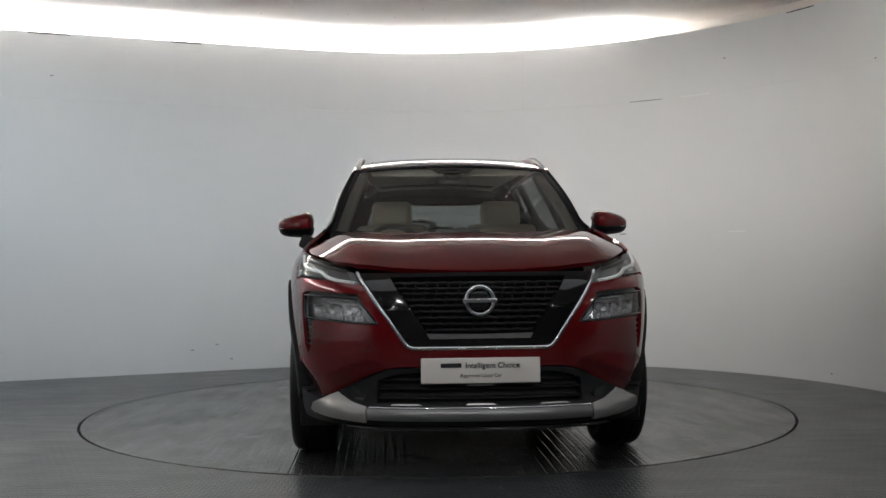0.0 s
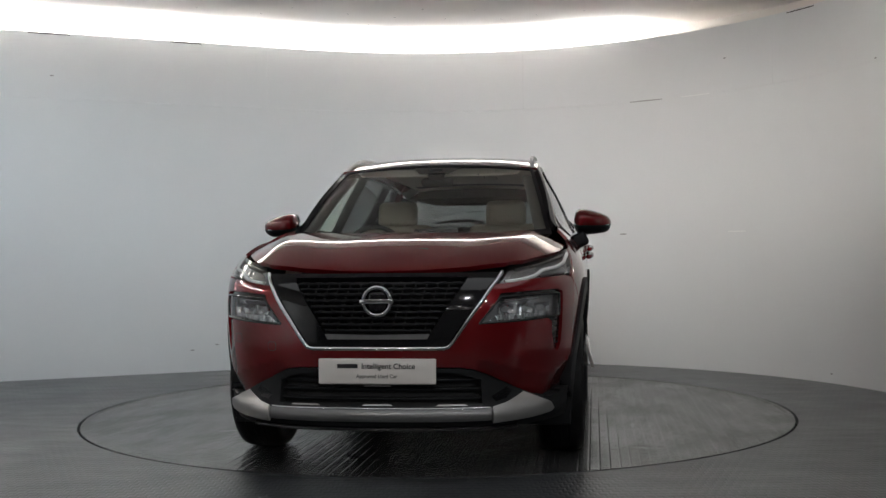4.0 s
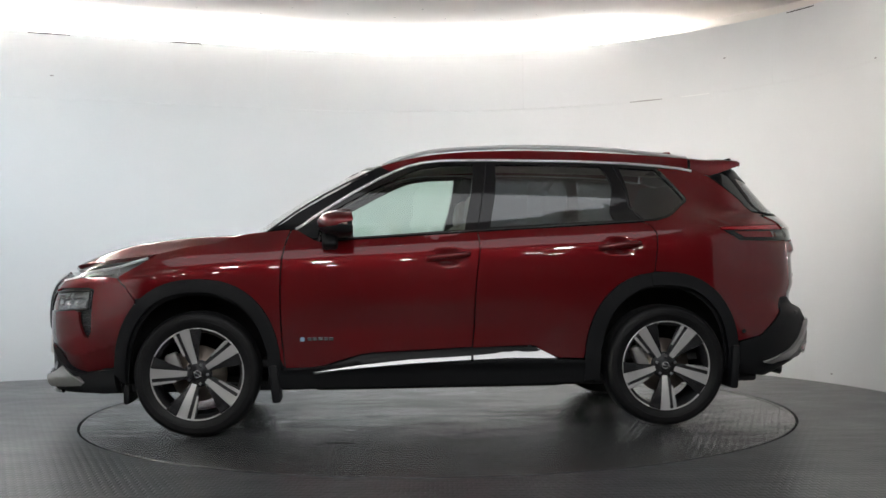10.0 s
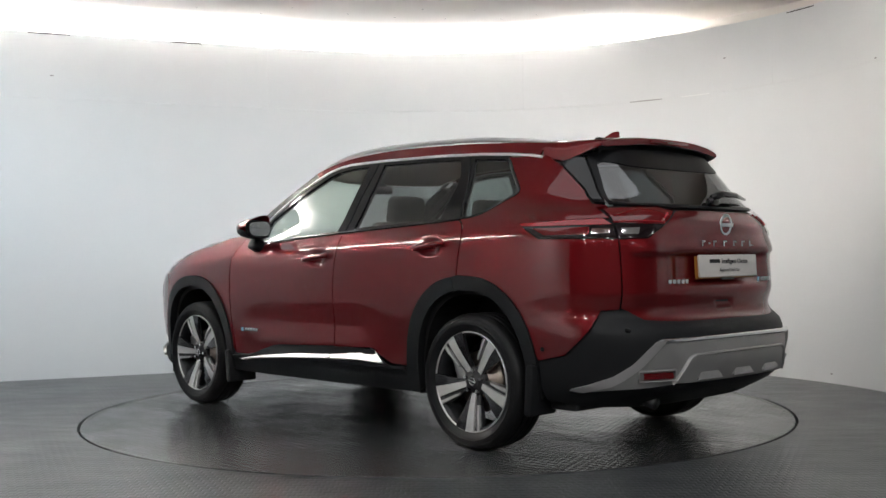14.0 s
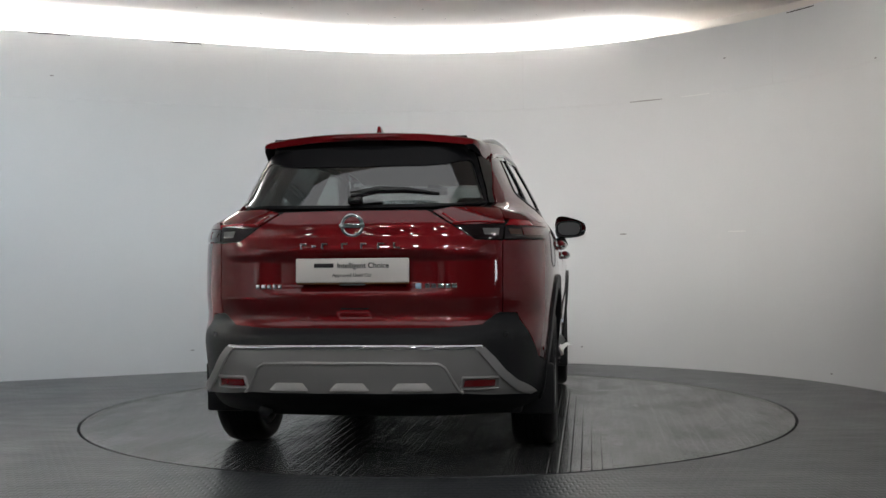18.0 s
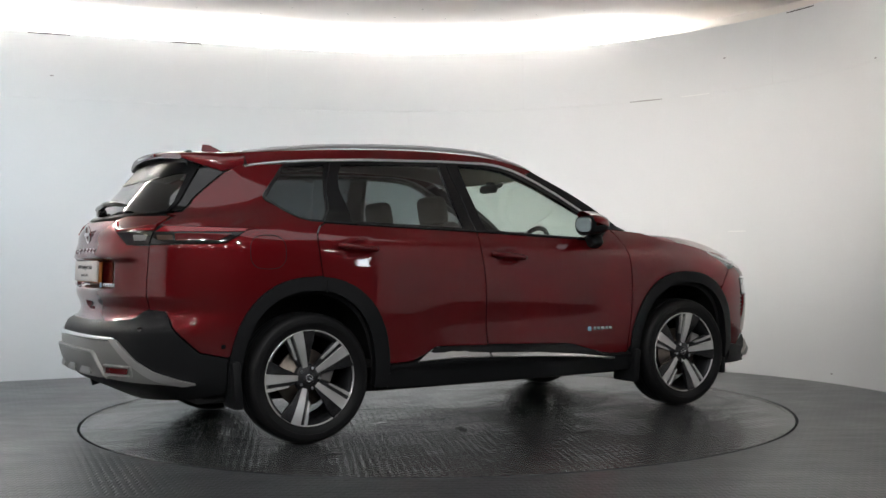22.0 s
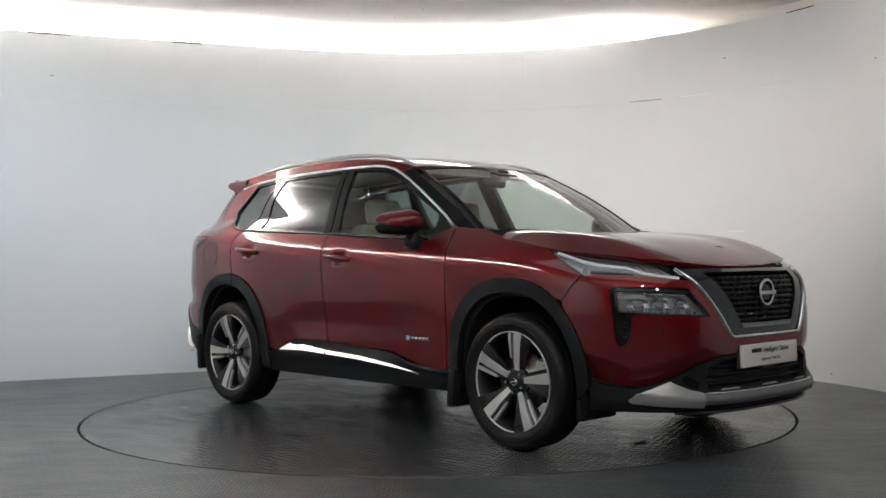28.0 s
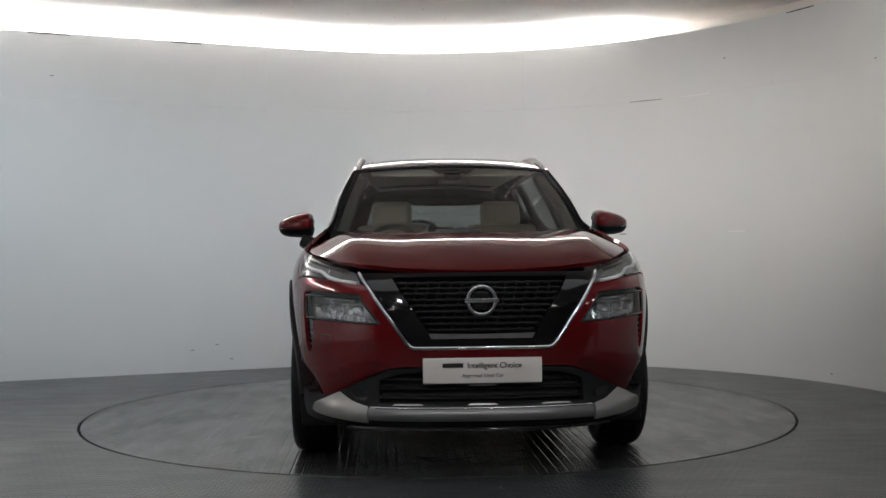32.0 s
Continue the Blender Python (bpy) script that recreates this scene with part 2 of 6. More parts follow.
def curve(x, *knots):
    """Smooth curve through knots (x, y), flat beyond its ends."""
    xs = np.array([k[0] for k in knots], float)
    ys = np.array([k[1] for k in knots], float)
    o = np.argsort(xs)
    xs, ys = xs[o], ys[o]
    d = np.gradient(ys, xs)
    x = np.clip(np.asarray(x, float), xs[0], xs[-1])
    i = np.clip(np.searchsorted(xs, x) - 1, 0, len(xs) - 2)
    h = xs[i + 1] - xs[i]
    t = (x - xs[i]) / h
    return ((2 * t**3 - 3 * t**2 + 1) * ys[i] + (t**3 - 2 * t**2 + t) * h * d[i] + (3 * t**2 - 2 * t**3) * ys[i + 1] + (t**3 - t**2) * h * d[i + 1])


def bell(x, c, w):
    return np.exp(-((x - c) / w) ** 2)


def step(x, a, b):
    t = np.clip((x - a) / (b - a), 0, 1)
    return t * t * (3 - 2 * t)


# ---------------------------------------------------------------- the car's skin
def crease(x):
    return 0.945 + (1.6 - np.asarray(x)) * 0.05


def half_width(x, z):
    """Half width of the body's side at x, z: flank, shoulder and cabin."""
    rel = z - crease(x)
    low = curve(z, (0.15, 0.80), (0.26, 0.855), (0.37, 0.876), (0.5, 0.888), (0.60, 0.899), (0.68, 0.906), (0.85, 0.912), (1.2, 0.913))
    low = low - 0.012 * bell(z, 0.62, 0.10) * step(x, 0.9, 0.5) * step(x, -0.75, -0.4)
    top = curve(rel, (-0.3, 0.0), (-0.1, -0.002), (-0.04, -0.005), (0.0, -0.011), (0.04, -0.024), (0.08, -0.048), (0.12, -0.081), (0.16, -0.122), (0.22, -0.21), (0.30, -0.36), (0.6, -0.9))
    body = low + top - 1.6 * np.clip(rel - 0.06, 0, 0.25) * step(x, -1.4, -1.95)
    front, rear = np.clip((x + 0.3) / 1.27, 0, 3), np.clip((-0.3 - x) / 1.7, 0, 2)
    cabin = 0.83 - 0.49 * (z - 1.15) - 0.10 * front**2 - 0.087 * rear**2 + 0.012 * bell(z, 1.38, 0.16) - 1.8 * np.clip(1.14 - z, 0, None)
    k = 0.014 + 0.022 * step(x, -1.1, -1.6)
    return np.maximum(body, cabin) - 0.4 * (k - 0.014) + k * np.log1p(np.exp(-np.clip(np.abs(body - cabin) / k, 0, 40)))


def nose(z):
    return curve(z, (0.15, 2.20), (0.24, 2.28), (0.29, 2.318), (0.36, 2.30), (0.45, 2.297), (0.58, 2.308), (0.72, 2.304), (0.82, 2.287), (0.88, 2.258), (0.935, 2.19),
                 (0.97, 2.13), (1.02, 2.03), (1.08, 1.92), (1.2, 1.75), (1.7, 1.7))


def tail(z):
    return curve(z, (0.15, 1.95), (0.26, 2.15), (0.36, 2.344), (0.45, 2.385), (0.55, 2.40), (0.62, 2.395), (0.655, 2.380), (0.682, 2.335), (0.83, 2.329), (0.99, 2.322), (1.10, 2.320),
                 (1.165, 2.312), (1.215, 2.275), (1.25, 2.245), (1.35, 2.155), (1.45, 2.065), (1.55, 1.975), (1.62, 1.92))


def outline(x, z):
    n = 3.1
    t = np.clip((x - 1.2) / (nose(z) - 1.2), 0, 1)
    m = curve(z, (0.3, 3.3), (0.75, 3.25), (1.10, 3.15), (1.18, 3.1), (1.26, 3.5), (1.45, 4.1), (1.6, 4.8))
    s = np.clip((-1.3 - x) / (tail(z) - 1.3), 0, 1)
    return half_width(x, z) * (1 - t**n) ** (1 / n) * (1 - s**m) ** (1 / m)


def radial(phi, z):
    phi, z = np.broadcast_arrays(np.asarray(phi, float), np.asarray(z, float))
    lo, hi = np.full(phi.shape, 0.2), np.full(phi.shape, 3.2)
    c, s = np.cos(phi), np.sin(phi)
    for _ in range(42):
        mid = (lo + hi) / 2
        x = mid * c
        out = (mid * s > outline(x, z)) | (x > nose(z)) | (x < -tail(z))
        hi, lo = np.where(out, mid, hi), np.where(out, lo, mid)
    r = (lo + hi) / 2
    return r * c, r * s


_phi = np.linspace(0, math.pi, 1441)
_x, _y = radial(_phi, 0.8)
_u = np.concatenate([[0], np.cumsum(np.hypot(np.diff(_x), np.diff(_y)))])
UM = float(_u[-1])
NU, Z0, DZ, NZ = 420, 0.14, 0.009, 174
DU = UM / (NU - 1)
_tx, _ty = radial(np.interp(np.arange(NU) * DU, _u, _phi)[:, None], (Z0 + np.arange(NZ) * DZ)[None, :])
_ty[0], _ty[-1] = 0, 0
_tx = np.concatenate([_tx[2:0:-1], _tx, _tx[-2:-4:-1]])
_ty = np.concatenate([-_ty[2:0:-1], _ty, -_ty[-2:-4:-1]])


def skin(uv):
    """The body's skin: u metres round the plan from the nose's centre over the car's left to the tail, v the height."""
    u, z = uv[:, 0], uv[:, 1]
    sign = np.where((u < 0) | (u > UM), -1.0, 1.0)
    w = np.abs(u)
    w = np.where(w > UM, 2 * UM - w, w)
    a = w / DU + 2
    b = np.clip((z - Z0) / DZ, 1, NZ - 3.001)
    i, j = np.floor(a).astype(int), np.floor(b).astype(int)

    def weights(t):
        return (-0.5 * t + t**2 - 0.5 * t**3, 1 - 2.5 * t**2 + 1.5 * t**3, 0.5 * t + 2 * t**2 - 1.5 * t**3, -0.5 * t**2 + 0.5 * t**3)

    wa, wb = weights(a - i), weights(b - j)
    x, y = 0.0, 0.0
    for m in range(4):
        for n in range(4):
            k = wa[m] * wb[n]
            x = x + k * _tx[np.minimum(i + m - 1, NU + 3), j + n - 1]
            y = y + k * _ty[np.minimum(i + m - 1, NU + 3), j + n - 1]
    return np.stack([x, y * sign, z], 1)


def s(*pts):
    """Skin places from (x, z) on the car's left side."""
    P = np.array(pts, float).reshape(-1, 2)
    y = outline(P[:, 0], P[:, 1])
    return [(float(a), float(b)) for a, b in zip(np.interp(np.arctan2(y, P[:, 0]), _phi, _u), P[:, 1])]


def _ends(pts, lo, hi):
    P = np.array(pts, float).reshape(-1, 2)
    us = np.linspace(lo, hi, 241)
    out = []
    for y, z in P:
        ys = skin(np.stack([us, np.full(241, z)], 1))[:, 1]
        if lo != 0:
            ys, vs = ys[::-1], us[::-1]
        else:
            vs = us
        out.append(np.interp(abs(y), np.maximum.accumulate(ys) + np.arange(241) * 1e-7, vs))
    return out, P


def f(*pts):
    """Skin places from (y, z) on the nose."""
    u, P = _ends(pts, 0, 1.25)
    return [(float(a * (1 if p[0] >= 0 else -1)), float(p[1])) for a, p in zip(u, P)]


def r(*pts):
    """Skin places from (y, z) on the tail."""
    u, P = _ends(pts, UM - 1.15, UM)
    return [(float(a if p[0] >= 0 else 2 * UM - a), float(p[1])) for a, p in zip(u, P)]


def both(half, flip):
    """A whole outline from its left half: flip is the value of u about which it is mirrored."""
    return half + [(2 * flip - u, v) for u, v in half[::-1]]


def arch(cx, cz, a, b, n=2.3, a0=0, a1=180, k=28):
    out = []
    for i in range(k + 1):
        t = radians(a0 + (a1 - a0) * i / k)
        c, q = math.cos(t), math.sin(t)
        out.append((cx + a * math.copysign(abs(c) ** (2 / n), c), cz + b * max(q, 0) ** (2 / n)))
    return out


def inside(P, poly):
    x, y = P[:, 0], P[:, 1]
    c = np.zeros(len(P), bool)
    q = np.asarray(poly)
    for (x0, y0), (x1, y1) in zip(q, np.roll(q, -1, 0)):
        hit = (y0 > y) != (y1 > y)
        xx = (x1 - x0) * (y - y0) / (y1 - y0 if y1 != y0 else 1e-12) + x0
        c ^= hit & (x < xx)
    return c


def resample(poly, d):
    out = []
    for a, b in zip(poly, poly[1:] + poly[:1]):
        k = max(1, int(math.hypot(b[0] - a[0], b[1] - a[1]) / d + 0.5))
        out += [(a[0] + (b[0] - a[0]) * i / k, a[1] + (b[1] - a[1]) * i / k) for i in range(k)]
    return out


def shrink(poly, d):
    q = np.array(poly)
    e0, e1 = q - np.roll(q, 1, 0), np.roll(q, -1, 0) - q
    n = lambda e: np.stack([-e[:, 1], e[:, 0]], 1) / np.maximum(np.hypot(*e.T), 1e-9)[:, None]
    m = n(e0) + n(e1)
    m /= np.maximum((m * m).sum(1), 0.8)[:, None] / 2
    return [tuple(p) for p in q + m * d]


def area(poly):
    q = np.array(poly)
    w = np.roll(q, -1, 0)
    return float((q[:, 0] * w[:, 1] - w[:, 0] * q[:, 1]).sum() / 2)


from mathutils.geometry import delaunay_2d_cdt


def patch_mesh(name, poly, mat, surf=skin, holes=(), grid=0.045, depth=0.016, off=0.0, gap=0.0, pair=False, lift=None):
    """A sheet-metal panel: the region of a surface inside poly and outside the holes, with turned-in edges."""
    loops = []
    for k, q in enumerate([poly, *holes]):
        q = [tuple(p) for p in q]
        if (area(q) > 0) != (k == 0):
            q = q[::-1]
        q = resample(q, grid * 0.8)
        loops.append(shrink(q, gap) if gap else q)
    B = np.array([p for q in loops for p in q])
    lo, hi = B.min(0), B.max(0)
    gx, gy = np.meshgrid(np.arange(lo[0] + grid / 2, hi[0], grid), np.arange(lo[1] + grid / 2, hi[1], grid))
    G = np.stack([gx.ravel(), gy.ravel()], 1)
    if len(G):
        keep = inside(G, loops[0])
        for q in loops[1:]:
            keep &= ~inside(G, q)
        G = G[keep]
    if len(G):
        d = np.min(np.hypot(G[:, None, 0] - B[None, :, 0], G[:, None, 1] - B[None, :, 1]), 1)
        G = G[d > grid * 0.45]
    pts = np.concatenate([B, G]) if len(G) else B
    edges, k = [], 0
    for q in loops:
        edges += [(k + i, k + (i + 1) % len(q)) for i in range(len(q))]
        k += len(q)
    vo, _, fo, _, _, _ = delaunay_2d_cdt([Vector(p) for p in pts], edges, [], 0, 1e-6)
    uv = np.array([tuple(v) for v in vo])
    F = np.array([t for t in fo if len(t) == 3])
    c = uv[F].mean(1)
    ok = inside(c, loops[0])
    for q in loops[1:]:
        ok &= ~inside(c, q)
    F = F[ok]
    a, b, d = uv[F[:, 0]], uv[F[:, 1]], uv[F[:, 2]]
    turn = (b[:, 0] - a[:, 0]) * (d[:, 1] - a[:, 1]) - (b[:, 1] - a[:, 1]) * (d[:, 0] - a[:, 0])
    F[turn < 0] = F[turn < 0][:, ::-1]

    def at(q):
        h = 0.004
        p = surf(q)
        du = surf(q + np.array([h, 0])) - surf(q - np.array([h, 0]))
        dv = surf(q + np.array([0, h])) - surf(q - np.array([0, h]))
        n = np.cross(du, dv)
        n /= np.maximum(np.linalg.norm(n, axis=1), 1e-9)[:, None]
        return p, n

    def raised(q):
        p, n = at(q)
        o = off + (lift(p) if lift else 0.0)
        p = p + n * np.reshape(o, (-1, 1)) if lift else p + n * off
        if not lift:
            return p, n
        h = 0.004
        L = lambda w: at(w)[0] + at(w)[1] * np.reshape(off + lift(at(w)[0]), (-1, 1))
        m = np.cross(L(q + np.array([h, 0])) - L(q - np.array([h, 0])), L(q + np.array([0, h])) - L(q - np.array([0, h])))
        return p, m / np.maximum(np.linalg.norm(m, axis=1), 1e-9)[:, None]

    P, N = raised(uv)
    V, NN, faces = [P], [N], [tuple(t) for t in F]
    base = len(P)
    if depth:
        for q in loops:
            p, n = raised(np.array(q))
            e = np.roll(p, -1, 0) - np.roll(p, 1, 0)
            side = np.cross(e, n)
            side /= np.maximum(np.linalg.norm(side, axis=1), 1e-9)[:, None]
            k = len(q)
            V += [p, p - n * depth + side * -0.004]
            NN += [side, side]
            for i in range(k):
                j = (i + 1) % k
                faces.append((base + j, base + i, base + k + i, base + k + j))
            base += 2 * k
    V, NN = np.concatenate(V), np.concatenate(NN)
    one = mesh_of(name, V, faces, mat, NN)
    if not pair:
        return one
    other = np.array([1, -1, 1])
    return one, mesh_of(name, V * other, [t[::-1] for t in faces], mat, NN * other)


def panel(name, poly, mat, parent, label="", pair=False, **kw):
    if not pair:
        return put(name, patch_mesh(name, poly, mat, **kw), parent, label)
    return tuple(put(name, me, parent, label) for me in patch_mesh(name, poly, mat, pair=True, **kw))


def bead_mesh(name, path, mat, surf=skin, w=0.012, h=0.006, off=0.0, mirror=False, grid=0.03):
    """A rounded moulding laid along a path on a surface."""
    q = []
    for a, b in zip(path, path[1:]):
        k = max(1, int(math.hypot(b[0] - a[0], b[1] - a[1]) / grid + 0.5))
        q += [(a[0] + (b[0] - a[0]) * i / k, a[1] + (b[1] - a[1]) * i / k) for i in range(k)]
    q = np.array(q + [path[-1]])
    e = 0.004
    P = surf(q)
    N = np.cross(surf(q + [e, 0]) - surf(q - [e, 0]), surf(q + [0, e]) - surf(q - [0, e]))
    N /= np.linalg.norm(N, axis=1)[:, None]
    T = np.gradient(P, axis=0)
    S = np.cross(N, T)
    S /= np.maximum(np.linalg.norm(S, axis=1), 1e-9)[:, None]
    prof = [(-0.5, -0.6), (-0.5, 0.25), (-0.3, 0.8), (0, 1), (0.3, 0.8), (0.5, 0.25), (0.5, -0.6)]
    V = [P[i] + S[i] * a * w + N[i] * (off + b * h) for i in range(len(P)) for a, b in prof]
    k = len(prof)
    F = [(i * k + j, i * k + j + 1, (i + 1) * k + j + 1, (i + 1) * k + j) for i in range(len(P) - 1) for j in range(k - 1)]
    F += [tuple(range(k)), tuple((len(P) - 1) * k + j for j in range(k))[::-1]]
    F = [t[::-1] for t in F]
    V = np.array(V)
    if mirror:
        V = V * np.array([1, -1, 1])
        F = [t[::-1] for t in F]
    return mesh_of(name, V, F, mat)


def bead(name, path, mat, parent, label="", pair=False, **kw):
    a = put(name, bead_mesh(name, path, mat, **kw), parent, label)
    if not pair:
        return a
    return a, put(name, bead_mesh(name, path, mat, mirror=True, **kw), parent, label)


# ---------------------------------------------------------------- the studio
WALL_TOP, CEIL_Z, WALL_C, WALL_R, TURN_R = 2.965, 3.14, Vector((0, -0.15)), 3.30, 2.264


def wall_plan(grow=0.0):
    """Plan of the studio's wall from the hall's corner on one side round the arc to the other: points and outward normals."""
    P = []
    n0 = Vector((math.cos(radians(112.5)), math.sin(radians(112.5))))
    tangent = Vector((-n0.y, n0.x))
    start = WALL_C + n0 * WALL_R
    corner = start + tangent * 3.6
    for p, n in ((Vector((corner.x - 0.35, -8.6)), Vector((-1, 0))), (Vector((corner.x - 0.35, corner.y - 0.8)), Vector((-1, 0)))):
        P.append((p, n))
    for i in range(1, 8):
        a = radians(180 - 67.5 * i / 8)
        P.append((Vector((corner.x + 0.45, corner.y - 0.75)) + Vector((math.cos(a), math.sin(a))) * 0.8, Vector((math.cos(a), math.sin(a)))))
    for i in range(1, 9):
        P.append((start + tangent * 3.1 * (1 - i / 8), n0))
    for i in range(1, 41):
        a = radians(112.5 - 112.5 * i / 40)
        n = Vector((math.cos(a), math.sin(a)))
        P.append((WALL_C + n * WALL_R, n))
    for y in (-1.0, -2.0, -3.0, -3.5):
        P.append((Vector((WALL_R, y)), Vector((1, 0))))
    return [p + n * grow for p, n in P], [n for p, n in P]


def wall_sheet(z0, z1, inner, outer):
    A, B = wall_plan(inner)[0], wall_plan(outer)[0]
    V, F = [], []
    for a, b in zip(A, B):
        V += [(a.x, a.y, z0), (a.x, a.y, z1), (b.x, b.y, z1), (b.x, b.y, z0)]
    for i in range(len(A) - 1):
        for k in range(4):
            F.append((i * 4 + k, i * 4 + (k + 1) % 4, i * 4 + 4 + (k + 1) % 4, i * 4 + 4 + k))
    F += [(0, 3, 2, 1), tuple((len(A) - 1) * 4 + k for k in range(4))]
    return V, F


wall = tagged(put("wall_curved", mesh_of("wall_curved", *wall_sheet(0.0, WALL_TOP, 0.012, 0.10), WALL, smooth=False)),
              "white painted curved studio wall of butted boards", "wall", kind="structure")


def wall_boards():
    """Boards of the wall: three rows with staggered upright joints, each bent to the plan."""
    P = wall_plan(0.0)[0]
    L = [0.0]
    for a, b in zip(P, P[1:]):
        L.append(L[-1] + (b - a).length)
    xs, ys = [p.x for p in P], [p.y for p in P]
    at = lambda d: Vector((np.interp(d, L, xs), np.interp(d, L, ys)))
    total = L[-1]
    ref = L[16]
    for z0, z1, w, shift in ((0.0, 1.20, 2.44, 0.66), (1.20, 2.40, 2.44, 1.40), (2.40, WALL_TOP, 2.44, 0.3)):
        d = (ref - shift) % w - w
        while d < total:
            a, b = max(d + 0.0004, 0), min(d + w - 0.0004, total)
            if b - a > 0.05:
                k = max(2, int((b - a) / 0.11))
                V, F = [], []
                for i in range(k + 1):
                    q = at(a + (b - a) * i / k)
                    t = (at(min(a + (b - a) * i / k + 0.02, total)) - at(max(a + (b - a) * i / k - 0.02, 0))).normalized()
                    n = Vector((-t.y, t.x))
                    o = q + n * 0.012
                    V += [(q.x, q.y, z0 + 0.0009), (q.x, q.y, z1 - 0.0009), (o.x, o.y, z1 - 0.0009), (o.x, o.y, z0 + 0.0009)]
                for i in range(k):
                    for j in range(4):
                        F.append((i * 4 + j, i * 4 + (j + 1) % 4, i * 4 + 4 + (j + 1) % 4, i * 4 + 4 + j))
                F += [(0, 3, 2, 1), tuple(k * 4 + j for j in range(4))]
                me = mesh_of("board", V, F, WALL)
                me.set_sharp_from_angle(angle=radians(30))
                put("board", me, wall)
            d += w


wall_boards()


def wall_mark(name, mat, z, h, label, d=None, arc=None, proud=0.0012):
    """A small mark on the wall: d metres along the straight part from the arc's start, or arc degrees."""
    n0 = Vector((math.cos(radians(112.5)), math.sin(radians(112.5))))
    V, F = [], []
    k = 8
    for i in range(k + 1):
        t = i / k
        if d:
            p = WALL_C + n0 * (WALL_R - proud) + Vector((-n0.y, n0.x)) * (d[0] + (d[1] - d[0]) * t)
            n = n0
        else:
            a = radians(arc[0] + (arc[1] - arc[0]) * t)
            n = Vector((math.cos(a), math.sin(a)))
            p = WALL_C + n * (WALL_R - proud - 0.0009)
        hh = h * (0.55 + 0.45 * math.sin(math.pi * (0.12 + 0.76 * t)))
        q = p + n * 0.004
        V += [(p.x, p.y, z - hh / 2), (p.x, p.y, z + hh / 2), (q.x, q.y, z + hh / 2), (q.x, q.y, z - hh / 2)]
    for i in range(k):
        for j in range(4):
            F.append((i * 4 + j, i * 4 + (j + 1) % 4, i * 4 + 4 + (j + 1) % 4, i * 4 + 4 + j))
    F += [(0, 3, 2, 1), tuple(k * 4 + j for j in range(4))]
    put(name, mesh_of(name, V, F, mat, smooth=False), wall, label)


for d in ((2.03, 2.37), (0.91, 1.18)):
    wall_mark("slot", SCUFF_DARK, WALL_TOP - 0.014, 0.009, "dark slot along the wall's top edge", d=d)
wall_mark("slot", SCUFF_DARK, WALL_TOP - 0.014, 0.009, "dark slot along the wall's top edge", arc=(25.4, 30.3))
wall_mark("scratch", SCUFF, 2.40, 0.010, "grey scratch along a board joint", arc=(52, 57.5))
wall_mark("filler", PALE, 2.40, 0.008, "pale filled board joint", arc=(44, 48.8))
wall_mark("scratch", SCUFF, 1.20, 0.012, "grey scratch along a board joint", arc=(58.3, 59.4))
wall_mark("filler", PALE, 1.20, 0.010, "pale filled board joint", arc=(38, 41))
for d, z in ((1.01, 0.196), (0.79, 0.238), (0.66, 0.104), (2.18, 2.594)):
    wall_mark("scuff", SCUFF, z, 0.011, "small grey scuff", d=(d - 0.016, d + 0.016))
for a, z in ((23.0, 0.074), (41.3, 2.684), (13.8, 2.42), (66.0, 0.16)):
    wall_mark("scuff", SCUFF, z, 0.011, "small grey scuff", arc=(a - 0.22, a + 0.22))

# cove: back wall of the light trough, its floor, ceiling and lamps
tagged(put("trough", mesh_of("trough", *wall_sheet(2.80, CEIL_Z, 0.42, 0.46), CEILING, smooth=False)), "cream plaster back of the light cove above the wall", "cove", kind="structure")
tagged(put("trough_floor", mesh_of("trough_floor", *wall_sheet(2.78, 2.80, 0.101, 0.42), CEILING, smooth=False)), "plain board floor of the light cove", "cove", kind="structure")


def slab(name, x0, x1, y0, y1, z0, z1, mat, label, category):
    bm = bmesh.new()
    block(bm, x1 - x0, y1 - y0, z1 - z0, Matrix.Translation(((x0 + x1) / 2, (y0 + y1) / 2, (z0 + z1) / 2)))
    ob = part(name, bm, mat, None, label, smooth=False)
    return tagged(ob, label, category, kind="structure")


slab("ceiling", -6.2, 5.2, -8.6, 4.6, CEIL_Z, CEIL_Z + 0.1, CEILING, "cream painted ceiling, brightly washed along the cove", "ceiling")


def ceiling_field():
    """Ceiling boards inside a seam that follows the wall, a little below the rim boards."""
    P = wall_plan(-0.42)[0]
    V = [(p.x, p.y, z) for z in (CEIL_Z - 0.009, CEIL_Z - 0.001) for p in P]
    k = len(P)
    F = [tuple(range(k))] + [(i, i + 1, k + i + 1, k + i) for i in range(k - 1)]
    tagged(put("ceiling_field", mesh_of("ceiling_field", V, F, CEILING, smooth=False)), "cream painted ceiling boards with a thin raised edge", "ceiling panel", kind="structure")
    rng = random.Random(12)
    bm = bmesh.new()
    for x, y in ((-1.2, 1.95), (-0.75, 2.2), (-0.35, 2.35), (0.1, 2.42), (0.35, 2.1), (0.9, 2.3), (1.3, 2.15), (-0.1, 2.05), (-2.0, 1.9), (-1.5, 2.15), (-0.6, 2.62), (0.6, 2.45)):
        bmesh.ops.create_cone(bm, cap_ends=True, segments=7, radius1=rng.uniform(0.006, 0.012), radius2=0.004, depth=0.002, matrix=Matrix.Translation((x, y, CEIL_Z - 0.0095)))
    part("specks", bm, SCUFF, bpy.data.objects["ceiling_field"], "small grey specks of dirt")


ceiling_field()
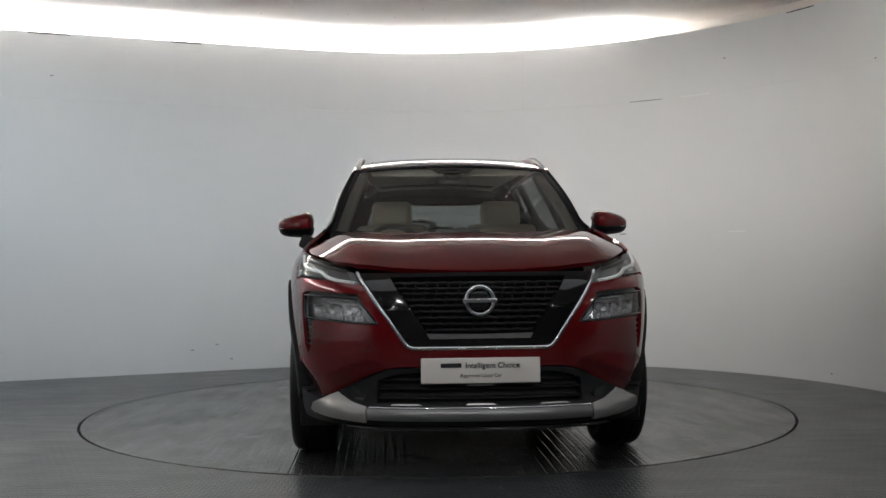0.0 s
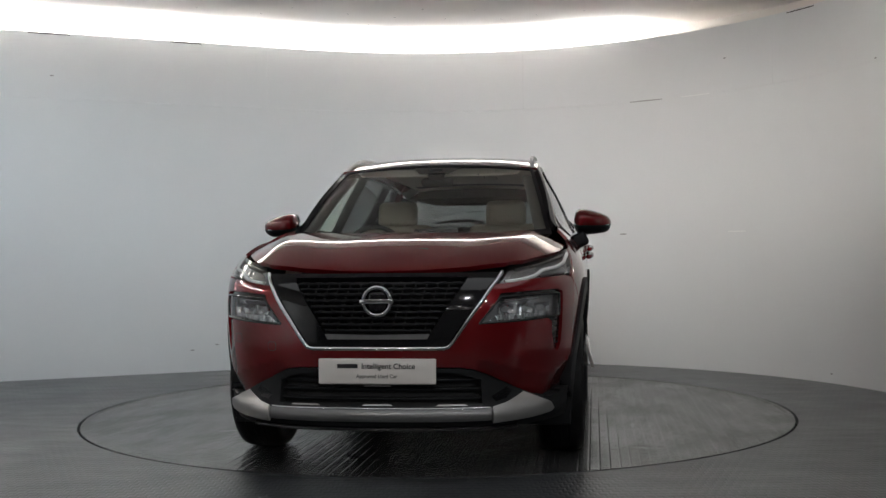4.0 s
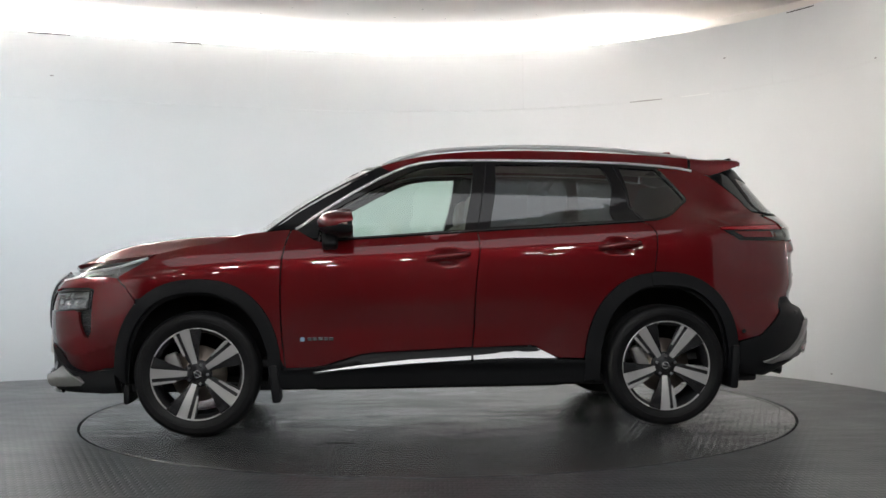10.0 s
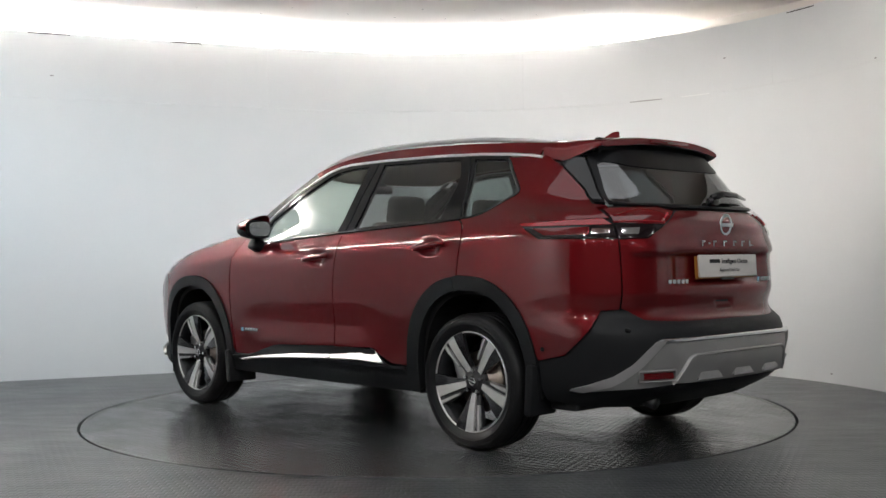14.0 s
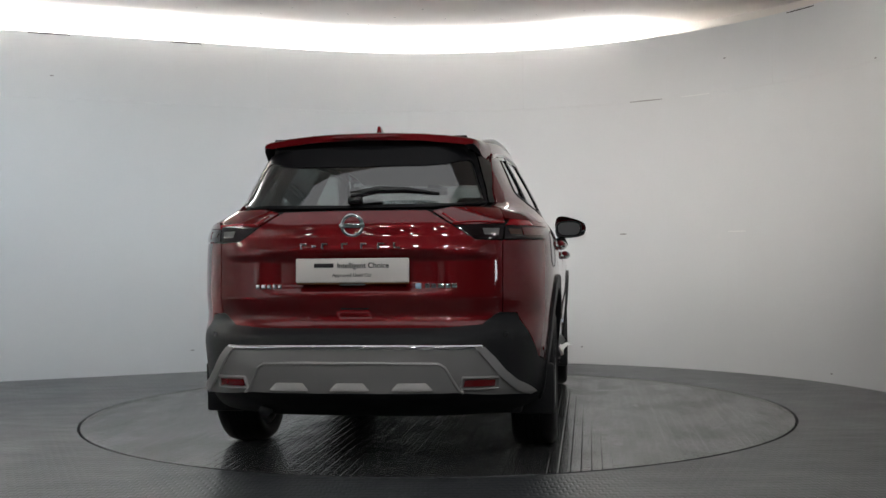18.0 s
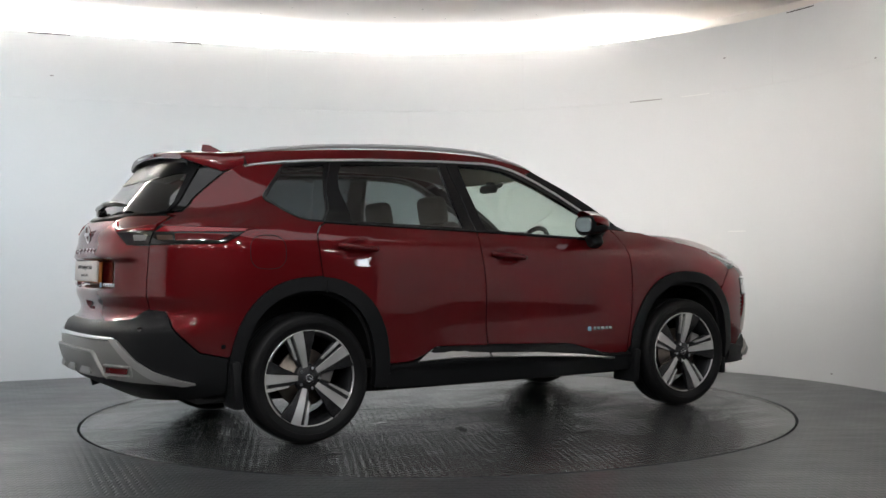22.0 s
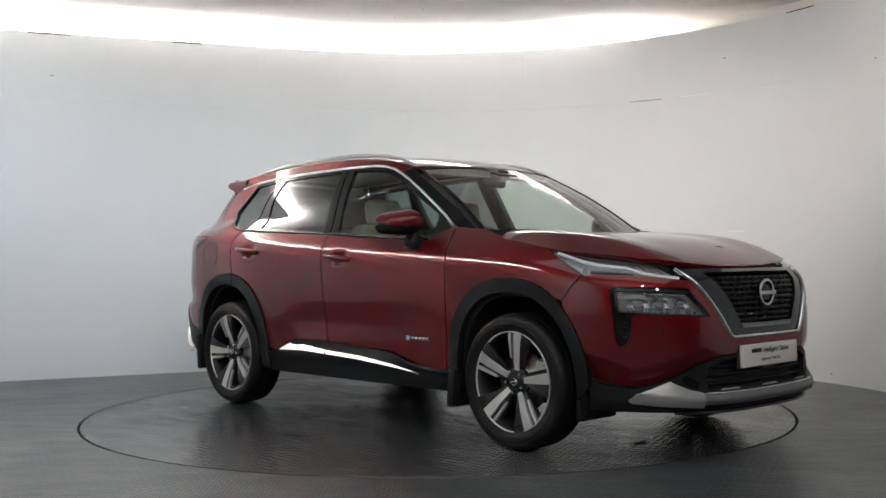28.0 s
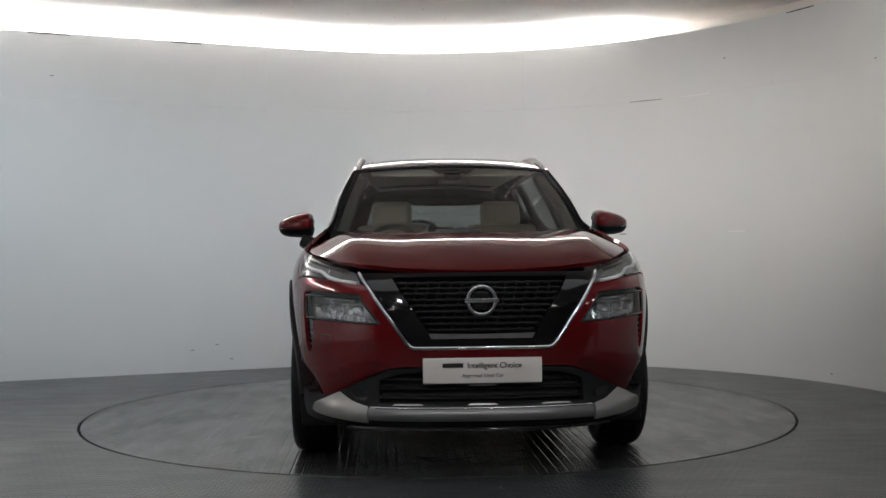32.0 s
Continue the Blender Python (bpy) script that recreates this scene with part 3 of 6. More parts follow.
# the dim hall behind the camera
slab("wall_hall_back", -9, 9, -13.1, -13.0, 0, 4.4, HALL, "dim grey wall of the hall behind", "wall")
slab("wall_hall_left", -9.1, -9, -13.1, -8.6, 0, 4.4, HALL, "dim grey side wall of the hall", "wall")
slab("wall_hall_right", 9, 9.1, -13.1, 1, 0, 4.4, HALL, "dim grey side wall of the hall", "wall")
slab("wall_hall_return", -9.1, -5.2, -8.6, -8.5, 0, 4.4, HALL, "dim grey return wall beside the studio", "wall")
slab("wall_hall_end", 3.5, 9.1, 1, 1.1, 0, 4.4, HALL, "dim grey end wall of the hall", "wall")
slab("ceiling_hall", -9.1, 9.1, -13.1, -8.6, 3.17, 3.27, HALL, "dark hall ceiling", "ceiling")
slab("ceiling_hall_side", 5.2, 9.1, -8.6, 1.1, 3.17, 3.27, HALL, "dark hall ceiling", "ceiling")


slab("wall_hall_jamb", 3.285, 3.80, -3.56, -3.505, 0, CEIL_Z, HALL, "dim grey end of the curved wall", "wall")


def cove_tubes():
    P = wall_plan(0.15)[0]
    L = [0.0]
    for a, b in zip(P, P[1:]):
        L.append(L[-1] + (b - a).length)
    at = lambda d: Vector((np.interp(d, L, [p.x for p in P]), np.interp(d, L, [p.y for p in P])))
    runs = [L[9] - 0.3 + 1.26 * k for k in range(-4, 40) if L[9] - 0.3 + 1.26 * k + 1.2 < L[-24]]
    for d in runs:
        pts = [(*at(d + 1.2 * i / 8), 2.946) for i in range(9)]
        tube = tagged(new("cove_lamp"), "lit fluorescent tube batten hidden in the ceiling cove", "lamp", "cove lamps")
        V, F = sweep(pts, 0.05, 10, 0.35)
        put("tube", mesh_of("tube", V, F, TUBE), tube)
        V, F = sweep([(x, y, 2.86) for x, y, z in pts], 0.03, 4)
        put("batten", mesh_of("batten", V, F, CEILING, smooth=False), tube)


cove_tubes()


def hall_tubes():
    for x, y in ((-4.6, -9.3), (-2.8, -9.3), (-1.0, -9.3), (0.8, -9.3), (2.6, -9.3), (4.4, -9.3), (-3.7, -11.4), (-1.9, -11.4), (-0.1, -11.4), (1.7, -11.4), (3.5, -11.4), (6.5, -5.5), (7.9, -3.0), (7.9, -7.5)):
        lamp = tagged(new("hall_lamp"), "lit white ceiling batten lamp of the hall", "lamp", "hall lamps")
        lamp.matrix_basis = pose(x, y, 3.10, 0, 0, 90)
        bm = bmesh.new()
        block(bm, 0.42, 0.12, 0.03, Matrix.Translation((0, 0, -0.015)), 0.008)
        part("diffuser", bm, TUBE_HALL, lamp)
        bm = bmesh.new()
        block(bm, 0.46, 0.15, 0.07, Matrix.Translation((0, 0, 0.035)), 0.01)
        part("housing", bm, HALL, lamp)


hall_tubes()
# daylight opening that shows in the car's gloss
window = tagged(new("window_1"), "bright white window in the hall's side wall", "window", kind="structure")
window.matrix_basis = pose(8.96, -7.2, 1.7)
bm = bmesh.new()
block(bm, 0.02, 0.5, 0.6)
part("pane", bm, SOFT, window)
bm = bmesh.new()
for y, z, sy, sz in ((0, 0.34, 0.66, 0.08), (0, -0.34, 0.66, 0.08), (0.29, 0, 0.08, 0.6), (-0.29, 0, 0.08, 0.6)):
    block(bm, 0.06, sy, sz, Matrix.Translation((0, y, z)))
part("window_frame", bm, HALL, window)


def floor_ring():
    """The floor: one sheet with a round hole for the turntable."""
    V, F = [], []
    k = 128
    for i in range(k):
        a = 2 * math.pi * i / k
        c, q = math.cos(a), math.sin(a)
        V += [(c * (TURN_R + 0.008), q * (TURN_R + 0.008), -0.05), (c * (TURN_R + 0.008), q * (TURN_R + 0.008), -0.001), (c * (TURN_R + 0.010), q * (TURN_R + 0.010), 0.0),
              (c * 30, q * 30, 0.0)]
    for i in range(k):
        j = (i + 1) % k
        for m in range(3):
            F.append((i * 4 + m, i * 4 + m + 1, j * 4 + m + 1, j * 4 + m)[::-1])
    return tagged(put("floor", mesh_of("floor", V, F, FLOOR, smooth=False)), "dark grey tread-patterned studio floor, worn and slightly damp", "floor", kind="structure")


floor_ring()
V, F = lathe([(0, -0.05), (TURN_R + 0.02, -0.05), (TURN_R + 0.02, -0.06)], "z", 64)
tagged(put("pit", mesh_of("pit", V, [q[::-1] for q in F], GAP, smooth=False)), "black gap round the turntable", "gap", kind="structure")
V, F = lathe([(0, 0.0), (TURN_R - 0.010, 0.0), (TURN_R - 0.008, -0.002), (TURN_R - 0.008, -0.045)], "z", 128)
turntable = new("turntable")
tagged(turntable, "dark round vehicle turntable flush in the floor, damp in patches", "turntable")
put("deck", mesh_of("deck", V, [q[::-1] for q in F], TABLE, smooth=False), turntable)
V, F = lathe([(TURN_R - 0.034, 0.0), (TURN_R - 0.033, 0.0012), (TURN_R - 0.011, 0.0012), (TURN_R - 0.0095, 0.0)], "z", 128)
put("deck_rim", mesh_of("deck_rim", V, [q[::-1] for q in F], TABLE, smooth=False), turntable, "thin raised edge of the turntable")


def damp_patches():
    rng = random.Random(5)
    for x, y, size in ((0.58, 0.85, 0.12), (0.43, 0.94, 0.07), (0.63, 1.25, 0.15), (0.1, 0.82, 0.09), (-0.1, 1.02, 0.13), (-0.03, 1.13, 0.06), (-0.76, 0.31, 0.11), (-0.89, 0.25, 0.06), (-1.24, 0.88, 0.14),
                       (-0.56, 0.8, 0.08), (1.76, -0.16, 0.13), (1.94, 0.24, 0.08), (1.02, -1.1, 0.13), (-0.61, -0.34, 0.1), (-0.32, -0.81, 0.14), (0.2, -1.3, 0.12), (-1.3, -1.15, 0.12), (1.4, 1.3, 0.1), (-1.7, 0.2, 0.1)):
        size *= 0.5
        V, k = [(x, y, 0.0008)], 26
        ph = [rng.uniform(0, 6.28) for _ in range(4)]
        turn, flat = rng.uniform(0, 3.14), rng.uniform(0.2, 0.5)
        for i in range(k):
            a = 2 * math.pi * i / k
            q = size * (1 + 0.28 * math.sin(2 * a + ph[0]) + 0.18 * math.sin(3 * a + ph[1]) + 0.12 * math.sin(5 * a + ph[2]) + 0.07 * math.sin(9 * a + ph[3]))
            u, v = q * math.cos(a), q * math.sin(a) * flat
            V.append((x + u * math.cos(turn) - v * math.sin(turn), y + u * math.sin(turn) + v * math.cos(turn), 0.0004))
        put("damp_patch", mesh_of("damp_patch", V, [(0, i + 1, (i + 1) % k + 1) for i in range(k)], WATER), turntable, "thin damp patch")


damp_patches()

# ---------------------------------------------------------------- the car
car = tagged(new("car"), "dark red metallic SUV with black cladding standing on a turntable", "car")
f_out = arch(1.352, 0.35, 0.467, 0.543)
f_in = arch(1.355, 0.35, 0.400, 0.472)
r_out = arch(-1.334, 0.35, 0.467, 0.554)
r_in = arch(-1.347, 0.35, 0.388, 0.480)
f_fore = [p for p in f_out if p[0] > 1.69]
f_aft = [p for p in f_out if p[0] <= 1.69]
r_fore = [p for p in r_out if p[0] > -1.281]
r_aft = [p for p in r_out if p[0] <= -1.281]

# lining behind every joint, and the wheel wells
half_line = (f((0, 0.24)) + s((1.755, 0.24)) + s(*arch(1.355, 0.30, 0.40, 0.50)) + s((0.95, 0.24), (-0.95, 0.24)) + s(*arch(-1.347, 0.30, 0.39, 0.51)) + s((-1.74, 0.24))
             + r((0.0, 0.24), (0.0, 1.16), (0.66, 1.16)) + s((-1.6, 1.16), (-0.8, 1.10), (0.7, 1.04), (1.5, 0.98)) + f((0.6, 0.90), (0.45, 0.88), (0.0, 0.88)))
panel("lining", half_line, DARK, car, "black inner body lining", pair=True, off=-0.045, grid=0.09, depth=0)


def well(cx, name):
    V, F = [], []
    k = 24
    for i in range(k + 1):
        a = radians(-12 + 204 * i / k)
        for y in (0.50, 0.845):
            V.append((cx + 0.43 * math.cos(a), y, 0.36 + 0.50 * math.sin(a)))
    for i in range(k):
        F.append((2 * i, 2 * i + 1, 2 * i + 3, 2 * i + 2))
    F.append(tuple(2 * i for i in range(k + 1))[::-1])
    me = mesh_of(name, V, F, DARK, smooth=False)
    put(name, me, car, "black plastic wheel-arch liner")
    me2 = mesh_of(name, [(x, -y, z) for x, y, z in V], [q[::-1] for q in F], DARK, smooth=False)
    put(name, me2, car, "black plastic wheel-arch liner")


well(1.355, "arch_liner")
well(-1.347, "arch_liner")
bm = bmesh.new()
block(bm, 3.9, 1.50, 0.06, Matrix.Translation((0.0, 0, 0.27)), 0.02)
block(bm, 1.5, 1.10, 0.05, Matrix.Translation((-0.05, 0, 0.235)), 0.02)
part("underbody", bm, DARK, car, "black underbody tray")
for y in (0.62, -0.62):
    for x, w in ((0.45, 0.28), (-0.03, 0.62)):
        bm = bmesh.new()
        block(bm, w, 0.16, 0.06, Matrix.Translation((x, y, 0.262)), 0.02)
        part("jacking_rail", bm, DARK, car)

# red panels of the side
GAPW = 0.0016
door_f = s((0.856, 0.382), (0.874, 0.544), (0.880, 0.70), (0.881, 0.804), (0.879, 0.90), (0.873, 0.966), (0.862, 1.04), (0.849, 1.096), (0.835, 1.14), (0.822, 1.172), (0.78, 1.172), (0.70, 1.115), (0.66, 1.099), (0.40, 1.112),
           (0.138, 1.126), (-0.252, 1.148), (-0.259, 1.052), (-0.245, 0.95), (-0.234, 0.857), (-0.226, 0.72), (-0.222, 0.598), (-0.208, 0.484), (0.143, 0.470), (0.36, 0.462), (0.43, 0.452), (0.66, 0.388), (0.72, 0.380))
fender = s(*[(p[0], p[1]) for p in [(0.861, 0.385), (0.879, 0.544), (0.885, 0.70), (0.886, 0.804), (0.884, 0.90), (0.878, 0.966), (0.867, 1.04), (0.854, 1.096), (0.840, 1.14), (0.827, 1.174), (0.95, 1.164),
             (1.08, 1.151), (1.17, 1.124), (1.25, 1.098), (1.40, 1.078), (1.568, 1.040), (1.68, 0.975), (1.795, 0.908), (1.745, 0.85), (1.70, 0.785)]] + [q for q in f_aft if q[1] > 0.385])
door_r = s((-0.212, 0.480), (-0.226, 0.598), (-0.230, 0.72), (-0.238, 0.857), (-0.249, 0.95), (-0.263, 1.052), (-0.256, 1.148), (-0.55, 1.162), (-0.843, 1.176), (-1.05, 1.186), (-1.232, 1.197),
           (-1.27, 1.178), (-1.290, 1.156), (-1.301, 1.13), (-1.303, 1.106), (-1.301, 1.06), (-1.294, 1.009), (-1.281, 0.905), *[q for q in r_fore[::-1] if q[1] > 0.405],
           (-0.866, 0.408), (-0.72, 0.412), (-0.64, 0.447), (-0.575, 0.484), (-0.545, 0.489))
quarter = (s((-1.285, 0.908), (-1.298, 1.009), (-1.306, 1.06), (-1.308, 1.106), (-1.305, 1.135), (-1.294, 1.160), (-1.275, 1.182), (-1.239, 1.203), (-1.320, 1.208), (-1.387, 1.226), (-1.46, 1.272), (-1.528, 1.318), (-1.542, 1.335), (-1.540, 1.356),
             (-1.47, 1.44), (-1.385, 1.535), (-1.50, 1.530), (-1.600, 1.519), (-1.625, 1.530), (-1.72, 1.480), (-1.815, 1.407), (-1.905, 1.330), (-1.972, 1.260)) + r((0.620, 1.246), (0.660, 1.236), (0.688, 1.183))
           + s((-2.03, 1.180), (-1.85, 1.172), (-1.685, 1.166), (-1.74, 1.128), (-1.815, 1.086)) + r((0.74, 1.083), (0.682, 1.081), (0.680, 0.90), (0.677, 0.742), (0.74, 0.738))
           + s((-2.085, 0.708), (-1.946, 0.522), (-1.80, 0.490)) + s(*[q for q in r_aft[::-1] if q[1] > 0.49]))
panel("front_wing", fender, PAINT, car, pair=True, gap=GAPW)
HANDLES = ((-0.075, 1.004, 0.05), (-1.077, 1.058, 0.05))


def scoop(p):
    """Hollows behind the door handles."""
    return sum(-0.020 * np.exp(-(((p[:, 0] - x) / 0.062) ** 4) - ((p[:, 2] - z) / 0.036) ** 4) for x, z, _ in HANDLES)


panel("front_door", door_f, PAINT, car, pair=True, gap=GAPW, grid=0.026, lift=scoop)
panel("rear_door", door_r, PAINT, car, pair=True, gap=GAPW, grid=0.026, lift=scoop)
panel("quarter_panel", quarter, PAINT, car, pair=True, gap=GAPW)
# cladding
clad_f = s(*f_out) + s((0.885, 0.35), (0.890, 0.28), (0.955, 0.28)) + s(*f_in[::-1]) + s((1.755, 0.30), (1.819, 0.36))
clad_r = s(*r_out) + s((-1.801, 0.36), (-1.80, 0.30), (-1.735, 0.30)) + s(*r_in[::-1]) + s((-0.958, 0.28), (-0.868, 0.28))
panel("arch_cladding", clad_f, CLAD, car, "dark grey textured wheel-arch cladding", pair=True, off=0.012, depth=0.05, grid=0.035)
panel("arch_cladding", clad_r, CLAD, car, "dark grey textured wheel-arch cladding", pair=True, off=0.012, depth=0.05, grid=0.035)
sill = s((0.885, 0.372), (0.72, 0.376), (0.66, 0.384), (0.43, 0.448), (0.36, 0.458), (0.143, 0.466), (-0.207, 0.480), (-0.545, 0.485), (-0.575, 0.480), (-0.64, 0.443), (-0.72, 0.408), (-0.867, 0.404), (-0.872, 0.27), (-0.5, 0.265), (0.5, 0.265),
         (0.885, 0.27))
panel("sill_cladding", sill, CLAD, car, "dark grey plastic sill cladding", pair=True, off=0.006, depth=0.04, lift=lambda p: 0.022 * bell(p[:, 2], 0.40, 0.035))
trim_f = s((0.70, 0.372), (0.45, 0.400), (0.144, 0.424), (-0.200, 0.437), (-0.200, 0.418), (0.144, 0.405), (0.45, 0.388))
trim_r = s((-0.214, 0.438), (-0.343, 0.447), (-0.46, 0.470), (-0.544, 0.486), (-0.590, 0.472), (-0.70, 0.418), (-0.45, 0.424), (-0.214, 0.418))
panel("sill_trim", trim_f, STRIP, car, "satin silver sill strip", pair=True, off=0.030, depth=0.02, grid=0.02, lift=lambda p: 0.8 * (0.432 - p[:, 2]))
panel("sill_trim", trim_r, STRIP, car, "satin silver sill strip", pair=True, off=0.030, depth=0.02, grid=0.02, lift=lambda p: 0.8 * (0.432 - p[:, 2]))

# glass house: black frame with three openings on each side
win_f = s((0.64, 1.255), (0.472, 1.345), (0.30, 1.437), (0.142, 1.512), (0.06, 1.540), (-0.059, 1.556), (-0.252, 1.562), (-0.179, 1.166), (0.138, 1.146), (0.465, 1.126), (0.60, 1.122), (0.665, 1.135), (0.668, 1.20))
win_r = s((-0.388, 1.560), (-0.70, 1.556), (-1.031, 1.546), (-1.062, 1.50), (-1.082, 1.451), (-1.086, 1.41), (-1.068, 1.212), (-0.843, 1.203), (-0.330, 1.178))
win_q = s((-1.145, 1.541), (-1.375, 1.524), (-1.45, 1.435), (-1.522, 1.354), (-1.522, 1.338), (-1.512, 1.326), (-1.387, 1.240), (-1.32, 1.221), (-1.245, 1.218))
dlo = s((0.80, 1.172), (0.70, 1.240), (0.603, 1.303), (0.45, 1.396), (0.309, 1.473), (0.22, 1.515), (0.143, 1.546), (0.05, 1.568), (-0.059, 1.580), (-0.361, 1.582), (-0.864, 1.575), (-1.199, 1.561), (-1.39, 1.546),
        (-1.468, 1.444), (-1.538, 1.358), (-1.540, 1.334), (-1.526, 1.316), (-1.46, 1.270), (-1.387, 1.224), (-1.320, 1.206), (-1.237, 1.200), (-0.843, 1.179), (-0.254, 1.151), (0.138, 1.129), (0.66, 1.102), (0.70, 1.118))
panel("window_surround", dlo, GLOSS, car, "gloss black window surround and pillars", pair=True, holes=[win_f, win_r, win_q], off=-0.003, depth=0.03, grid=0.035)
panel("front_side_window", win_f, GLASS, car, "clear greenish side window", pair=True, off=-0.010, depth=0)
panel("rear_side_window", win_r, PRIVACY, car, "dark privacy side window", pair=True, off=-0.010, depth=0)
panel("quarter_window", win_q, PRIVACY, car, "dark privacy quarter window", pair=True, off=-0.010, depth=0)
bead("window_trim", s((0.80, 1.176), (0.70, 1.243), (0.603, 1.306), (0.45, 1.399), (0.309, 1.476), (0.22, 1.518), (0.143, 1.549), (0.05, 1.571), (-0.059, 1.583), (-0.361, 1.585), (-0.864, 1.578), (-1.199, 1.564), (-1.40, 1.549), (-1.531, 1.533), (-1.61, 1.519)),
     STRIP, car, "bright satin strip over the windows", pair=True, w=0.016, h=0.006)
bead("waist_trim", s((0.66, 1.108), (0.138, 1.136), (-0.254, 1.158), (-0.843, 1.186), (-1.237, 1.208), (-1.320, 1.214), (-1.387, 1.233), (-1.46, 1.279), (-1.524, 1.325), (-1.533, 1.345), (-1.46, 1.44), (-1.40, 1.515)), GLOSS, car, "black window waist strip", pair=True, w=0.016, h=0.005)
for x0, z0, x1, z1 in ((-0.334, 1.575, -0.256, 1.155), (-1.100, 1.562, -1.238, 1.204)):
    bead("pillar_joint", s((x0, z0), ((x0 + x1) / 2, (z0 + z1) / 2), (x1, z1)), DARK, car, pair=True, w=0.006, h=0.002, off=-0.001)

# roof side, roof, bonnet, windscreen
EDGE = [(0.30, 1.549), (0.145, 1.592), (0.0, 1.618), (-0.2, 1.636), (-0.5, 1.645), (-0.9, 1.638), (-1.2, 1.625), (-1.45, 1.609), (-1.6, 1.597)]


def roof_edge(x):
    return curve(x, *EDGE, (-1.95, 1.572), (0.5, 1.475))


def roof(uv):
    x, y = uv[:, 0], uv[:, 1]
    w = half_width(x, roof_edge(x))
    q = np.clip(np.abs(y) / w, 0, 1.15)
    return np.stack([x, y, roof_edge(x) + 0.036 * (1 - q**2.6)], 1)


rail = s((0.235, 1.517), (0.143, 1.555), (0.05, 1.578), (-0.059, 1.590), (-0.361, 1.592), (-0.864, 1.585), (-1.199, 1.571), (-1.40, 1.556), (-1.59, 1.528)) + s(*EDGE[::-1])
panel("roof_side", rail, PAINT, car, pair=True, depth=0.012)
roof_half = [(x, float(half_width(np.array(x), np.array(z)))) for x, z in EDGE]
solid = [p for p in roof_half if p[0] < -1.0]
cut = float(np.interp(-1.0, [p[0] for p in roof_half[::-1]], [p[1] for p in roof_half[::-1]]))
roof_red = [(-1.0, cut)] + solid + [(x, -y) for x, y in solid[::-1]] + [(-1.0, -cut)]
panel("roof_skin", roof_red, PAINT, car, surf=roof, depth=0.012)
strip = [p for p in roof_half if p[0] >= -1.0] + [(-1.0, cut)]
strip_in = [(x, y - 0.105) for x, y in strip[::-1]]
panel("roof_strip", strip + strip_in, PAINT, car, surf=roof, depth=0.012, pair=True)
glass_half = strip_in[::-1]
front_bow = [(0.30 + 0.075 * (1 - (y / 0.48) ** 2), y) for y in (0.36, 0.24, 0.12, 0.0, -0.12, -0.24, -0.36)]
panel("glass_roof", [(x, y - 0.002) for x, y in glass_half[::-1]] + front_bow + [(x, -y + 0.002) for x, y in glass_half], PRIVACY, car, "dark panoramic glass roof", surf=roof, depth=0.012, off=-0.001)


def screen(uv):
    """Windscreen: u from -1 to 1 across, v from 0 to 1 up."""
    u, v = uv[:, 0], uv[:, 1]
    bow = 1 - u**2
    x = 0.985 + (0.312 - 0.985) * v + bow * (0.19 - 0.11 * v) + 0.030 * np.sin(np.pi * np.clip(v, 0, 1))
    y = u * (0.722 + (0.592 - 0.722) * v)
    z = 1.150 + (1.547 - 1.150) * v + bow * (-0.035 + 0.062 * v) + 0.012 * np.sin(np.pi * np.clip(v, 0, 1))
    return np.stack([x, y, z], 1)


def screen_frame(w):
    return [(-1 + w, w * 0.6), (1 - w, w * 0.6), (1 - w * 1.1, 1 - w * 0.8), (-1 + w * 1.1, 1 - w * 0.8)]


full = [(-1, -0.06), (1, -0.06), (1, 1.0), (-1, 1.0)]
panel("screen_border", full, SLAT, car, "black ceramic windscreen border", surf=screen, holes=[resample(screen_frame(0.034), 0.2)], grid=0.09, depth=0.01)
panel("windscreen", screen_frame(0.028), SCREEN, car, "raked clear windscreen", surf=screen, grid=0.09, depth=0, off=-0.004)
panel("pillar_cover", s((0.96, 1.168), (0.80, 1.265), (0.63, 1.362), (0.47, 1.450), (0.30, 1.545), (0.235, 1.515), (0.309, 1.478), (0.45, 1.401), (0.603, 1.308), (0.70, 1.245), (0.815, 1.178)), SLAT, car, "black windscreen pillar", pair=True, depth=0.03, grid=0.03)


def bonnet(uv):
    x, y = uv[:, 0], np.abs(uv[:, 1])
    top = curve(x, (0.9, 1.146), (1.05, 1.146), (1.25, 1.141), (1.43, 1.131), (1.6, 1.114), (1.79, 1.084), (1.97, 1.030), (2.08, 0.985), (2.16, 0.945), (2.20, 0.918))
    edge = curve(x, (0.95, 0.765), (1.1, 0.775), (1.25, 0.80), (1.57, 0.80), (1.8, 0.72), (2.08, 0.60), (2.2, 0.55))
    q = np.clip(y / edge, 0, 1.3)
    d = y - edge + 0.145 * step(x, 2.2, 1.6) + 0.02
    z = top - 0.006 * q**2 - 0.22 * (d + np.sqrt(d**2 + 0.0004)) + 0.008 * bell(y, 0.58 * edge / 0.78, 0.14) * step(x, 2.15, 1.7) - 0.004 * bell(y, 0.36, 0.14) * step(x, 2.1, 1.8)
    return np.stack([x, uv[:, 1], z], 1)


